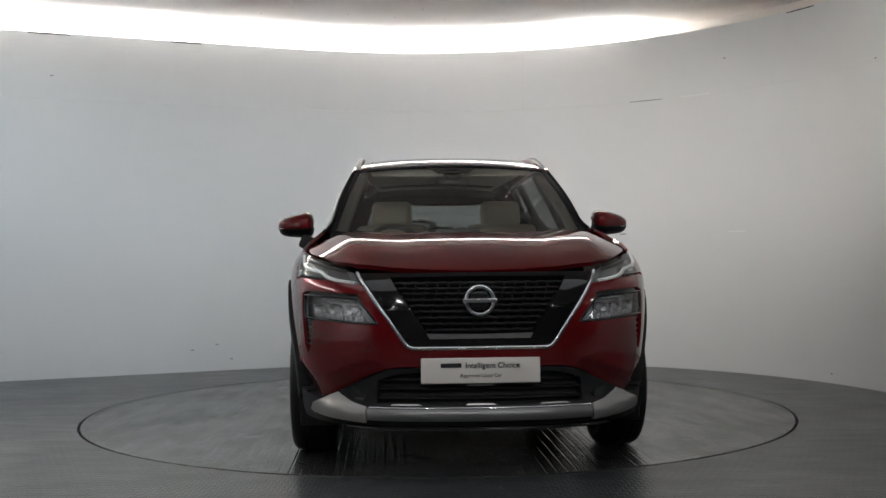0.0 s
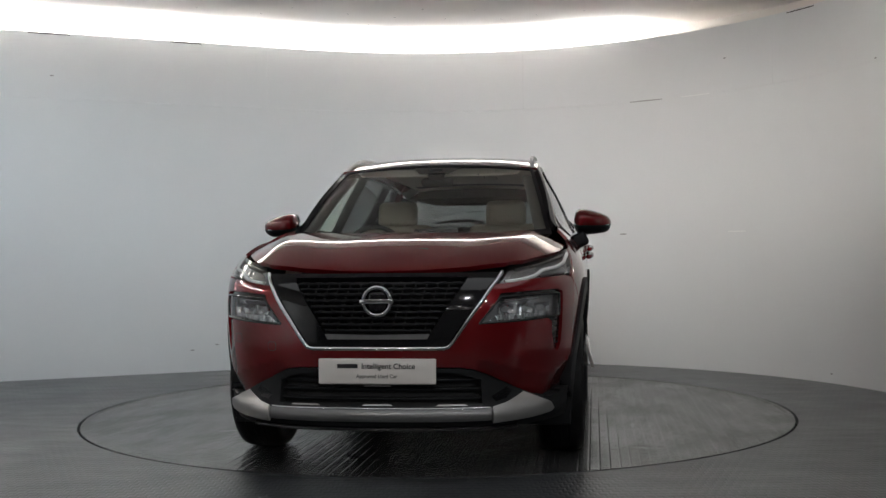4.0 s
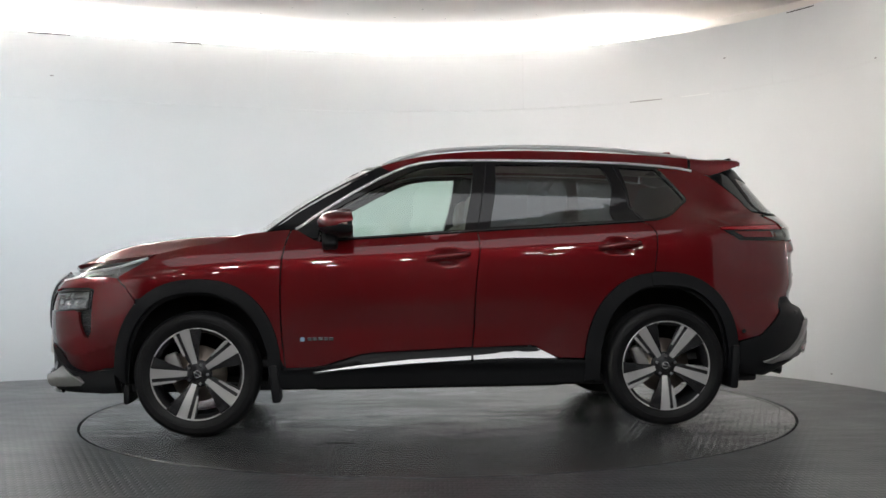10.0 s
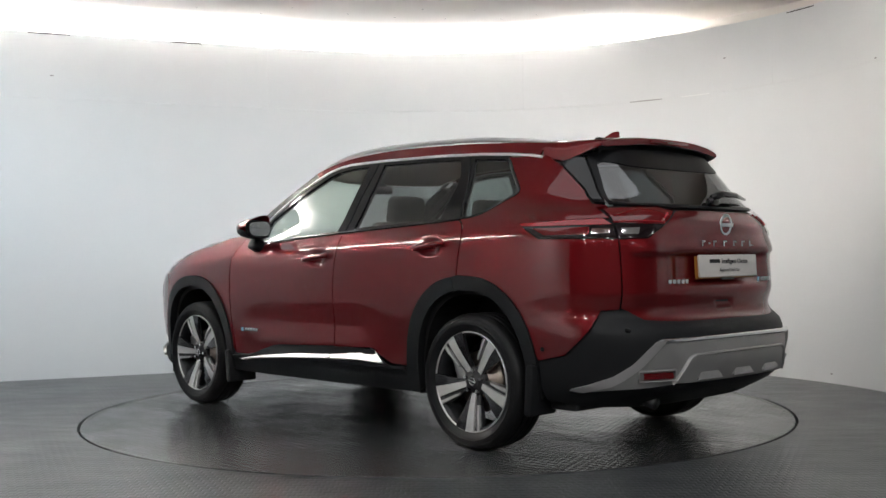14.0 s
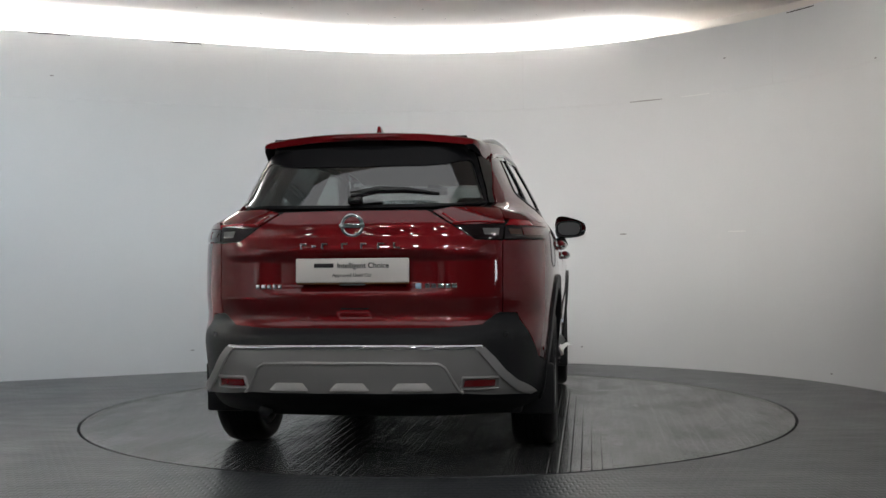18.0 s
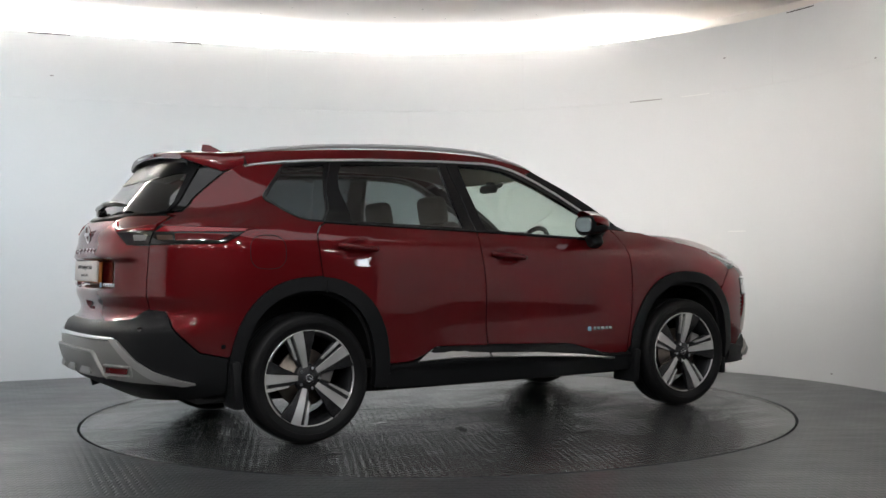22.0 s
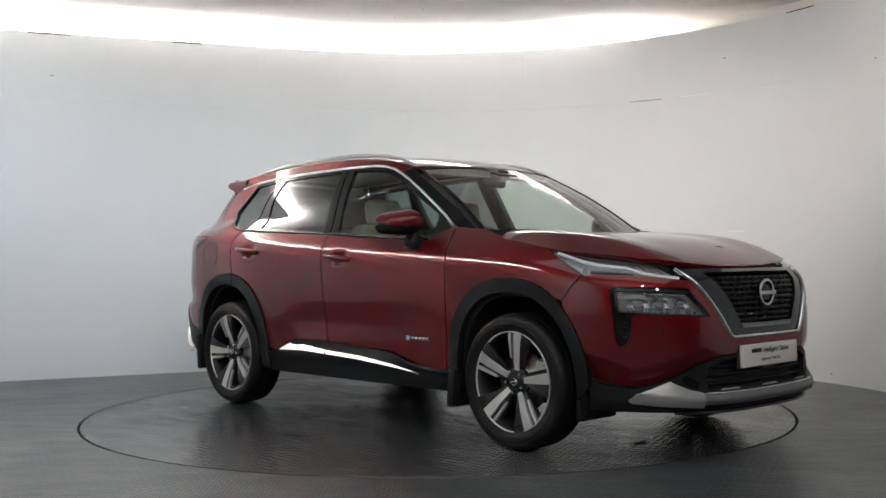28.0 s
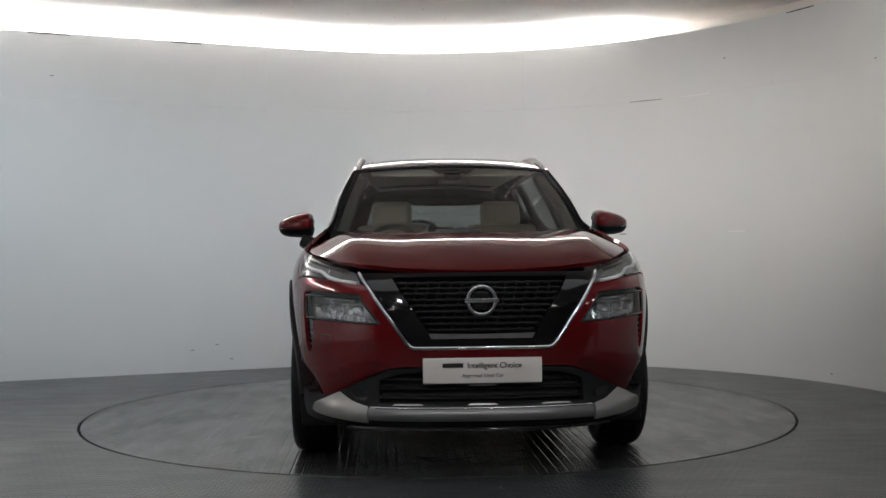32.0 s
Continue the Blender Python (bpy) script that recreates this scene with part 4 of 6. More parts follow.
bon = [(2.168, 0.0), (2.160, 0.20), (2.135, 0.38), (2.085, 0.555), (2.00, 0.640), (1.90, 0.695), (1.78, 0.745), (1.66, 0.785), (1.57, 0.803), (1.40, 0.806), (1.25, 0.800), (1.15, 0.770), (1.075, 0.722), (1.10, 0.60), (1.145, 0.40), (1.165, 0.2), (1.172, 0)]
panel("bonnet", bon + [(x, -y) for x, y in bon[-2:0:-1]], PAINT, car, surf=bonnet, depth=0.025, grid=0.04)
cowl = [(1.165, 0.0), (1.158, 0.2), (1.138, 0.40), (1.093, 0.60), (1.068, 0.722), (0.95, 0.735), (0.98, 0.6), (1.03, 0.4), (1.06, 0)]
panel("scuttle", cowl + [(x, -y) for x, y in cowl[-2:0:-1]], DARK, car, "black plastic scuttle below the windscreen", surf=bonnet, off=-0.02, depth=0.01)

# nose
lamp_f = f((0.532, 0.882), (0.60, 0.893), (0.68, 0.906)) + s((1.93, 0.915), (1.87, 0.918), (1.803, 0.912), (1.69, 0.978), (1.574, 1.040), (1.66, 1.030), (1.78, 1.012)) + f((0.70, 0.992), (0.64, 0.976), (0.572, 0.957))
fog = f((0.452, 0.706), (0.50, 0.765), (0.545, 0.822), (0.66, 0.828), (0.745, 0.832), (0.798, 0.832), (0.800, 0.780), (0.797, 0.730), (0.72, 0.722), (0.60, 0.713))
lamp_hole = f((0.452, 0.706), (0.50, 0.765), (0.530, 0.808), (0.545, 0.838), (0.66, 0.846), (0.79, 0.850), (0.810, 0.838), (0.811, 0.78), (0.806, 0.68), (0.798, 0.60), (0.786, 0.562), (0.774, 0.575), (0.764, 0.65), (0.765, 0.706), (0.745, 0.722), (0.60, 0.713))
slot = f((0.796, 0.717), (0.764, 0.707), (0.758, 0.65), (0.768, 0.58), (0.788, 0.562), (0.799, 0.62))
v_out = f((0.0, 0.590), (0.30, 0.590), (0.322, 0.602), (0.40, 0.715), (0.50, 0.862), (0.523, 0.880))
bumper = (v_out + f((0.60, 0.889), (0.68, 0.902)) + s((1.93, 0.911), (1.87, 0.914), (1.800, 0.905), (1.745, 0.845), (1.70, 0.780)) + s(*[q for q in f_fore[::-1] if q[1] > 0.40])
          + s((1.818, 0.388), (1.93, 0.380)) + f((0.80, 0.378), (0.745, 0.362), (0.69, 0.378), (0.62, 0.412), (0.52, 0.462), (0.42, 0.505), (0.36, 0.513), (0.0, 0.515)))
bump_all = bumper[1:-1] + [(0.0, 0.515)] + [(-u, v) for u, v in bumper[1:-1][::-1]] + [(0.0, 0.590)]
flip = lambda q: [(-u, v) for u, v in q]


def bumper_crease(p):
    """The bumper's lower flank folds in below a kinked crease."""
    y = np.abs(p[:, 1])
    fold = np.interp(y, [0.40, 0.46, 0.53, 0.747, 0.87, 0.90], [0.50, 0.545, 0.530, 0.452, 0.545, 0.56])
    return -0.40 * np.clip(fold - p[:, 2], 0, 0.12) * step(y, 0.40, 0.50)


panel("front_bumper", bump_all, PAINT, car, holes=[lamp_hole, flip(lamp_hole)], depth=0.03, gap=0.0015, grid=0.020, lift=bumper_crease)
panel("front_valance", both(f((0, 0.511), (0.36, 0.509), (0.42, 0.501), (0.52, 0.458), (0.62, 0.408), (0.69, 0.374), (0.745, 0.358), (0.80, 0.374)) + s((1.93, 0.376), (1.822, 0.384), (1.80, 0.25)) + f((0.60, 0.245), (0, 0.245)), 0),
      CLAD, car, "dark grey plastic lower front valance", holes=[both(f((0, 0.493), (0.28, 0.493), (0.36, 0.487), (0.455, 0.455), (0.462, 0.352), (0, 0.340)), 0)], depth=0.05, off=0.002)
for k, z in enumerate((0.375, 0.415, 0.455)):
    w = 0.47 if k < 2 else 0.44
    bead("lower_slat", f((-w, z), (-w / 2, z), (0, z), (w / 2, z), (w, z)), SLAT, car, "gloss black lower grille slat", w=0.020, h=0.010, off=-0.030)
wing = f((0.50, 0.333), (0.55, 0.350), (0.632, 0.398), (0.67, 0.378)) + s((2.035, 0.335), (2.00, 0.306), (2.015, 0.294)) + f((0.66, 0.285), (0.5, 0.279))
panel("skid_wing", wing, SILVER, car, "satin silver tip of the front skid bar", pair=True, off=0.010, depth=0.03, grid=0.016, lift=lambda p: 0.022 * (1 - np.sqrt((p[:, 2] - 0.305 - 0.16 * (np.abs(p[:, 1]) - 0.5)) ** 2 + 0.000006) / 0.07))
skid = panel("skid_bar", both(f((0, 0.330), (0.25, 0.331), (0.497, 0.333), (0.497, 0.288), (0.25, 0.286), (0, 0.285)), 0), SILVER_DARK, car, "satin front skid bar", off=0.012, depth=0.03, grid=0.012, lift=lambda p: 0.012 * (1 - ((p[:, 2] - 0.305) / 0.03) ** 2))
bead("skid_strip", f((-0.49, 0.330), (-0.25, 0.328), (0, 0.327), (0.25, 0.328), (0.49, 0.330)), CHROME, skid, "chrome strip", w=0.012, h=0.006, off=0.016)
bead("skid_lip", f((-0.60, 0.250), (-0.25, 0.246), (0, 0.245), (0.25, 0.246), (0.60, 0.250)), GLOSS, car, "black lower lip", w=0.016, h=0.012, off=0.008)
for y in (-0.33, 0.0, 0.33):
    panel("skid_insert", f((y - 0.07, 0.342), (y + 0.07, 0.342), (y + 0.055, 0.350), (y - 0.055, 0.350)), SILVER, car, "small bright insert above the skid bar", off=0.012, depth=0.012, grid=0.03)
panel("corner_lamp", f((0.50, 0.385), (0.565, 0.425), (0.585, 0.405), (0.56, 0.372), (0.52, 0.362)), GLOSS, car, "small dark corner lamp in the valance", pair=True, off=0.006, depth=0.012, grid=0.02)

# grille
grille = panel("grille_frame", both(f((0, 0.607), (0.298, 0.607), (0.316, 0.617), (0.395, 0.730), (0.49, 0.868), (0.536, 0.934), (0.40, 0.934), (0, 0.934)), 0), GLOSS, car, "gloss black grille surround",
               holes=[both(f((0, 0.652), (0.232, 0.655), (0.32, 0.790), (0.398, 0.915), (0, 0.918)), 0)], depth=0.04, off=-0.002, grid=0.035)
vee = f((0.546, 0.930), (0.53, 0.905), (0.50, 0.862), (0.40, 0.717), (0.335, 0.622), (0.318, 0.605), (0.298, 0.599), (0, 0.599))
bead("grille_chrome", vee + [(-u, v) for u, v in vee[-2::-1]], CHROME, car, "chrome V-shaped grille outline", w=0.017, h=0.010, off=0.003)
for k in range(9):
    z = 0.678 + 0.0275 * k
    w = 0.225 + (z - 0.655) * 0.65
    n = int(w / 0.031)
    pts = []
    for i in range(-n, n + 1):
        y = i * w / n
        dz = 0.0012 if (i + k) % 2 else -0.0012
        pts += f((max(-w, y - 0.012), z + dz), (min(w, y + 0.012), z + dz))
    bead("grille_slat", pts, SLAT, grille, w=0.017, h=0.012, off=-0.022, grid=0.02)
for k in range(8):
    z = 0.678 + 0.0275 * k
    w = 0.225 + (z - 0.655) * 0.65
    y = -w + (0.03 if k % 2 else 0.055)
    while y < w - 0.02:
        bead("grille_web", f((y, z + 0.004), (y, z + 0.0235)), SLAT, grille, w=0.010, h=0.010, off=-0.024, grid=0.02)
        y += 0.05
panel("grille_foot", both(f((0, 0.640), (0.225, 0.640), (0.238, 0.664), (0, 0.660)), 0), LAMP_DARK, grille, "grey strip at the foot of the grille", off=0.002, depth=0.01)


def emblem(name, x, z, rad, facing, back=0.0):
    """Round bright emblem: a ring with a plain bar across."""
    ob = tagged(new(name), "round chrome maker's emblem with a plain bar")
    ob.parent = car
    ob.matrix_basis = pose(x, 0, z, 0, back, 0 if facing > 0 else 180)
    bm = bmesh.new()
    V, F = [], []
    for i in range(40):
        a = 2 * math.pi * i / 40
        for k in range(8):
            b = 2 * math.pi * k / 8
            q = rad + 0.0085 * math.cos(b)
            V.append((0.006 * math.sin(b), q * math.cos(a), q * math.sin(a)))
    for i in range(40):
        for k in range(8):
            F.append((i * 8 + k, i * 8 + (k + 1) % 8, ((i + 1) % 40) * 8 + (k + 1) % 8, ((i + 1) % 40) * 8 + k))
    put("ring", mesh_of("ring", V, F, CHROME), ob)
    block(bm, 0.010, rad * 2.5, 0.020, Matrix.Translation((0.004, 0, 0)), 0.003)
    part("bar", bm, CHROME, ob)
    return ob


emblem("emblem", 2.302, 0.808, 0.062, 1)
bm = bmesh.new()
block(bm, 0.02, 0.10, 0.10, Matrix.Translation((2.290, 0, 0.808)), 0.02, 3)
part("emblem_base", bm, GLOSS, car, "black emblem backing")

# head lamps: dark bowl, light guide, clear lens
panel("headlamp_bowl", lamp_f, LAMP_GREY, car, "grey headlamp interior", pair=True, off=-0.030, depth=0)
for side_lamp in panel("headlamp", lamp_f, LENS, car, "slim clear swept-back headlamp lens", pair=True, off=0.002, depth=0, gap=0.001, grid=0.03):
    side_lamp.visible_shadow = False
bead("light_guide", f((0.560, 0.893), (0.64, 0.904), (0.69, 0.918), (0.725, 0.944)) + s((1.86, 0.958), (1.78, 0.975), (1.70, 1.000), (1.63, 1.020)), DRL, car, "white running-light guide", pair=True, w=0.017, h=0.006, off=-0.006)
panel("lamp_wedge", f((0.575, 0.908), (0.59, 0.940), (0.65, 0.962), (0.70, 0.962), (0.695, 0.940), (0.66, 0.920)), LAMP_WHITE, car, "bright inner headlamp reflector", pair=True, off=-0.022, depth=0.01, grid=0.014, lift=lambda p: 0.0012 * np.sin(np.abs(p[:, 1]) * 220))
bead("light_hook", s((1.80, 0.966), (1.795, 0.940), (1.80, 0.925)), LAMP_GREY, car, pair=True, w=0.012, h=0.005, off=-0.010)
bead("lamp_strip", f((0.72, 0.918), (0.74, 0.922)) + s((1.93, 0.928), (1.83, 0.930)), TRIM, car, pair=True, w=0.014, h=0.006, off=-0.018)
bead("lamp_upper_strip", f((0.60, 0.955), (0.68, 0.972)) + s((1.86, 0.990), (1.70, 1.012)), TRIM, car, pair=True, w=0.012, h=0.006, off=-0.018)
panel("lower_lamp_bowl", fog, LAMP_GREY, car, "dark lower headlamp interior", pair=True, off=-0.042, depth=0)
for side_lamp in panel("lower_lamp", fog, LENS, car, "clear lower headlamp lens", pair=True, off=-0.004, depth=0, gap=0.002):
    side_lamp.visible_shadow = False
bead("lower_lamp_rim", fog + fog[:1], GLOSS, car, "gloss black lamp rim", pair=True, w=0.012, h=0.006, off=-0.004)
bead("lower_lamp_blade", f((0.56, 0.812), (0.66, 0.816), (0.72, 0.818)), LAMP_WHITE, car, "bright reflector blade", pair=True, w=0.012, h=0.008, off=-0.022)
bead("lower_lamp_blade", f((0.70, 0.818), (0.66, 0.785)), LAMP_WHITE, car, "bright reflector blade", pair=True, w=0.010, h=0.006, off=-0.022)
for y in (0.58, 0.67, 0.745):
    panel("projector", f((y - 0.036, 0.748), (y + 0.030, 0.750), (y + 0.036, 0.792), (y - 0.030, 0.790)), LAMP_WHITE, car, "bright projector reflector", pair=True, off=-0.026, depth=0.03, grid=0.012,
          lift=lambda p, y=y: -0.028 * np.exp(-(((np.abs(p[:, 1]) - y) / 0.026) ** 2) - ((p[:, 2] - 0.77) / 0.02) ** 2))
panel("lamp_apron", f((0.49, 0.712), (0.53, 0.742), (0.77, 0.752), (0.775, 0.728), (0.62, 0.716)), LAMP_WHITE, car, "ribbed bright lamp apron", pair=True, off=-0.028, depth=0.008, grid=0.01, lift=lambda p: 0.003 * np.sin(np.abs(p[:, 1]) * 600))
panel("lamp_bezel", f((0.530, 0.808), (0.545, 0.838), (0.66, 0.846), (0.79, 0.850), (0.810, 0.838), (0.811, 0.78), (0.806, 0.68), (0.798, 0.60), (0.786, 0.562), (0.774, 0.575), (0.764, 0.65), (0.765, 0.706), (0.797, 0.726), (0.8015, 0.78), (0.7995, 0.829), (0.745, 0.830), (0.66, 0.826), (0.545, 0.820)),
      GLOSS, car, "gloss black surround of the lower lamp and air slot", pair=True, off=-0.014, depth=0.02, grid=0.02)
for k in range(5):
    bead("slot_rib", f((0.772, 0.60 + 0.026 * k), (0.785, 0.602 + 0.026 * k), (0.798, 0.604 + 0.026 * k)), SLAT, car, pair=True, w=0.007, h=0.005, off=-0.014)
panel("air_slot", slot, DARK, car, "black bumper air slot", pair=True, off=-0.04, depth=0)
for y, z in ((0.70, 0.635), (0.50, 0.605)):
    ring = f(*[(y + 0.021 * math.copysign(abs(math.cos(radians(a))) ** 0.5, math.cos(radians(a))), z + 0.02 * math.copysign(abs(math.sin(radians(a))) ** 0.5, math.sin(radians(a)))) for a in range(0, 361, 20)])
    bead("tow_cover_joint" if y > 0.6 else "sensor_joint", ring, DARK, car, pair=False, w=0.002, h=0.0006) if y < 0 else bead("cover_joint", [(-u, v) for u, v in ring], DARK, car, w=0.0025, h=0.0006)
for x, z in ((1.865, 0.52), (-1.86, 0.552)):
    dot = s(*[(x + 0.011 * math.cos(radians(a)), z + 0.011 * math.sin(radians(a))) for a in range(0, 360, 30)])
    panel("parking_sensor", dot, PAINT, car, "small round parking sensor", pair=True, off=0.003, depth=0.006, grid=0.01)

# tail
hatch_half = r((0, 0.660), (0.42, 0.662), (0.58, 0.674), (0.650, 0.735), (0.674, 0.748), (0.678, 0.90), (0.680, 1.079), (0.56, 1.083), (0.366, 1.206), (0.34, 1.221), (0, 1.224))


def plate_recess(p):
    y, z = np.abs(p[:, 1]), p[:, 2]
    return -0.034 * step(y, 0.47, 0.36) * step(z, 0.845, 0.875) * step(z, 1.025, 1.005) + 0.018 * step(z, 0.995, 1.02) * step(z, 1.12, 1.03) * step(y, 0.66, 0.55) - 0.025 * step(y, 0.085, 0.07) * step(z, 0.738, 0.746) * step(z, 0.778, 0.770)


tailgate = panel("tailgate", both(hatch_half, UM), PAINT, car, depth=0.02, gap=GAPW, grid=0.022, lift=plate_recess)
panel("handle_recess", r((-0.072, 0.772), (0.072, 0.772), (0.055, 0.744), (-0.055, 0.744)), DARK, tailgate, "dark hollow of the tailgate handle", off=-0.020, depth=0.01, grid=0.02)
panel("lining", both(r((0, 1.14), (0.70, 1.14), (0.66, 1.262), (0, 1.262)), UM), DARK, car, "black lining behind the tailgate joint", off=-0.022, depth=0, grid=0.06)
panel("pillar_lining", s((-1.57, 1.17), (-1.57, 1.30), (-1.60, 1.50), (-1.72, 1.505), (-1.90, 1.525)) + r((0.51, 1.525), (0.575, 1.33), (0.60, 1.27), (0.68, 1.15)), DARK, car, "black inner rear pillar lining", pair=True, off=-0.03, depth=0, grid=0.06)
bead("lamp_line", r((0.412, 1.203), (0.445, 1.182), (0.480, 1.160)), LINE_RED, car, "bright red tail-lamp line", pair=True, w=0.012, h=0.004, off=0.005)
panel("lamp_red", r((0.366, 1.215), (0.464, 1.150), (0.684, 1.158), (0.655, 1.232), (0.45, 1.234)), LENS_RED, car, "translucent red tail-lamp lens", pair=True, off=0.004, depth=0.015, grid=0.03)
panel("lamp_smoke", r((0.467, 1.147), (0.560, 1.087), (0.679, 1.083), (0.683, 1.155)), LENS_SMOKE, car, "smoked tail-lamp lens", pair=True, off=0.002, depth=0.015, grid=0.03)
bead("lamp_line", r((0.46, 1.160), (0.56, 1.166), (0.683, 1.162)), LINE_RED, car, "bright red tail-lamp line", pair=True, w=0.010, h=0.005, off=0.005)
panel("reverse_lens", r((0.60, 1.105), (0.662, 1.104), (0.665, 1.134), (0.59, 1.135)), LENS_GREY, car, "clear reversing lens", pair=True, off=0.004, depth=0.01, grid=0.02)
out_red = r((0.710, 1.179), (0.692, 1.150)) + s((-2.05, 1.150), (-1.80, 1.148), (-1.710, 1.150), (-1.690, 1.163), (-1.85, 1.169), (-2.03, 1.177))
out_smoke = r((0.690, 1.147), (0.686, 1.085), (0.74, 1.086)) + s((-1.815, 1.089), (-1.716, 1.146), (-1.80, 1.145), (-2.05, 1.147))
panel("lamp_red", out_red, LINE_RED, car, "bright red tail-lamp line", pair=True, off=0.004, depth=0.015, grid=0.03)
panel("lamp_smoke", out_smoke, LENS_SMOKE, car, "smoked tail-lamp lens", pair=True, off=0.003, depth=0.015, grid=0.03)
panel("lamp_core", s((-2.05, 1.103), (-1.845, 1.103), (-1.775, 1.137), (-2.05, 1.139)), LENS_RED, car, "red core of the tail lamp", pair=True, off=0.006, depth=0.012, grid=0.03)
panel("indicator_lens", s((-2.125, 1.108), (-2.06, 1.106), (-2.06, 1.132), (-2.13, 1.132)), LENS_AMBER, car, "amber indicator lens", pair=True, off=0.005, depth=0.01, grid=0.02)
hg = r((0, 1.236), (0.35, 1.238), (0.45, 1.244), (0.57, 1.252), (0.602, 1.262), (0.584, 1.33), (0.535, 1.488), (0.518, 1.535), (0, 1.556))
panel("rear_window", both(hg, UM), PRIVACY, car, "dark raked rear window", off=-0.004, depth=0)
hg_in = r((0, 1.248), (0.55, 1.258), (0.588, 1.270), (0.570, 1.33), (0.522, 1.468), (0.500, 1.480), (0.45, 1.470), (0.40, 1.456), (0.30, 1.448), (0, 1.446))
panel("rear_window_border", both(hg, UM), SLAT, car, "black rear window border", holes=[both(hg_in, UM)], off=0.0, depth=0.015)
panel("pillar_fin", s((-1.73, 1.482), (-1.822, 1.411), (-1.912, 1.334), (-1.976, 1.267)) + r((0.608, 1.264), (0.590, 1.33), (0.542, 1.488), (0.524, 1.537)) + s((-1.90, 1.540), (-1.82, 1.514), (-1.765, 1.494)), GLOSS, car, "gloss black fin beside the rear window", pair=True, depth=0.02, grid=0.035)


def spoiler():
    loops = []
    for x, hw, zb, drop in ((-1.606, 0.578, 1.530, 0.0), (-1.66, 0.572, 1.506, 0.0), (-1.73, 0.565, 1.490, 0.0), (-1.79, 0.557, 1.506, -0.008), (-1.85, 0.548, 1.526, -0.010), (-1.90, 0.540, 1.542, -0.012), (-1.93, 0.530, 1.552, -0.011), (-1.942, 0.522, 1.557, -0.007)):
        k = (x + 1.606) / (-0.336)
        top = float(roof_edge(np.array(x))) - 0.002 - drop
        up = [(hw, zb), (hw + 0.003, (zb + top) / 2), (hw - 0.006, top - 0.010 * (1 - 0.6 * k)), (hw - 0.03, top + 0.004)]
        crown = [(hw * q, top + 0.034 * (1 - q**2.6)) for q in (0.75, 0.5, 0.3, 0.1)]
        thick = 0.030 - 0.004 * k
        under = [(hw * q, top - thick - 0.004 * q + 0.030 * (1 - q**2.6)) for q in (0.1, 0.5, 0.85)] + [(hw - 0.035, min(zb + 0.006, top - thick))]
        bow = lambda y: x - 0.055 * k * (1 - (y / hw) ** 2)
        half = up + crown
        loop = [(bow(y), y, z) for y, z in half] + [(bow(y), -y, z) for y, z in half[::-1]] + [(bow(y), -y, z) for y, z in under[::-1]] + [(bow(y), y, z) for y, z in under]
        loops.append(loop)
    n = len(loops[0])

    def shell(name, mat, keep, parent, label):
        bm = bmesh.new()
        vs = [bm.verts.new(p) for q in loops for p in q]
        for i in range(len(loops) - 1):
            for k in range(n):
                if keep(k):
                    bm.faces.new([vs[j] for j in (i * n + k, i * n + (k + 1) % n, (i + 1) * n + (k + 1) % n, (i + 1) * n + k)])
        if name == "spoiler":
            bm.faces.new([vs[(len(loops) - 1) * n + k] for k in range(n)])
        bmesh.ops.delete(bm, geom=[v for v in bm.verts if not v.link_faces], context="VERTS")
        bmesh.ops.recalc_face_normals(bm, faces=bm.faces)
        return part(name, bm, mat, parent, label, sharp=50)

    top = shell("spoiler", PAINT, lambda k: k < 15, car, "red roof spoiler over the rear window")
    shell("spoiler_underside", CLAD, lambda k: k >= 15, top, "black underside of the spoiler")
    return top


sp = spoiler()
bm = bmesh.new()
block(bm, 0.012, 0.34, 0.016, Matrix.Translation((-1.988, 0, 1.598)), 0.004)
part("brake_light", bm, LENS_RED, sp, "dark red high brake light")
rb = (r((0, 0.678), (0.42, 0.679), (0.585, 0.690), (0.648, 0.738)) + r((0.675, 0.742), (0.74, 0.734)) + s((-2.090, 0.703), (-1.950, 0.517), (-1.805, 0.485), (-1.806, 0.36), (-1.82, 0.30)) + r((0.70, 0.27), (0.4, 0.255), (0, 0.255)))
rear_bumper = panel("rear_bumper", both(rb, UM), CLAD, car, "dark grey plastic rear bumper", depth=0.04, grid=0.035, off=0.003)
dif = r((0, 0.588), (0.586, 0.586), (0.615, 0.560), (0.665, 0.49), (0.72, 0.430)) + s((-2.03, 0.382), (-1.96, 0.362), (-2.0, 0.352)) + r((0.72, 0.368), (0.60, 0.380), (0.46, 0.394), (0, 0.394))
diffuser = panel("rear_skid", both(dif, UM), SILVER, car, "satin silver rear skid plate", off=0.016, depth=0.03, grid=0.03)
panel("rear_skid_sweep", r((0.550, 0.594), (0.592, 0.594), (0.628, 0.555), (0.675, 0.488), (0.725, 0.432)) + s((-2.03, 0.386), (-1.96, 0.362), (-2.02, 0.356)) + r((0.72, 0.388), (0.690, 0.415), (0.645, 0.470), (0.600, 0.535), (0.570, 0.572)), BRIGHT, diffuser, "bright swept edge", pair=True, off=0.024, depth=0.02, grid=0.02,
      lift=lambda p: 0.25 * np.clip(p[:, 2] - 0.36, 0, 0.02))
bead("rear_skid_chrome", r((0.585, 0.592), (0.3, 0.596), (0, 0.597), (-0.3, 0.596), (-0.585, 0.592)), CHROME, diffuser, "chrome upper edge", w=0.026, h=0.012, off=0.016)
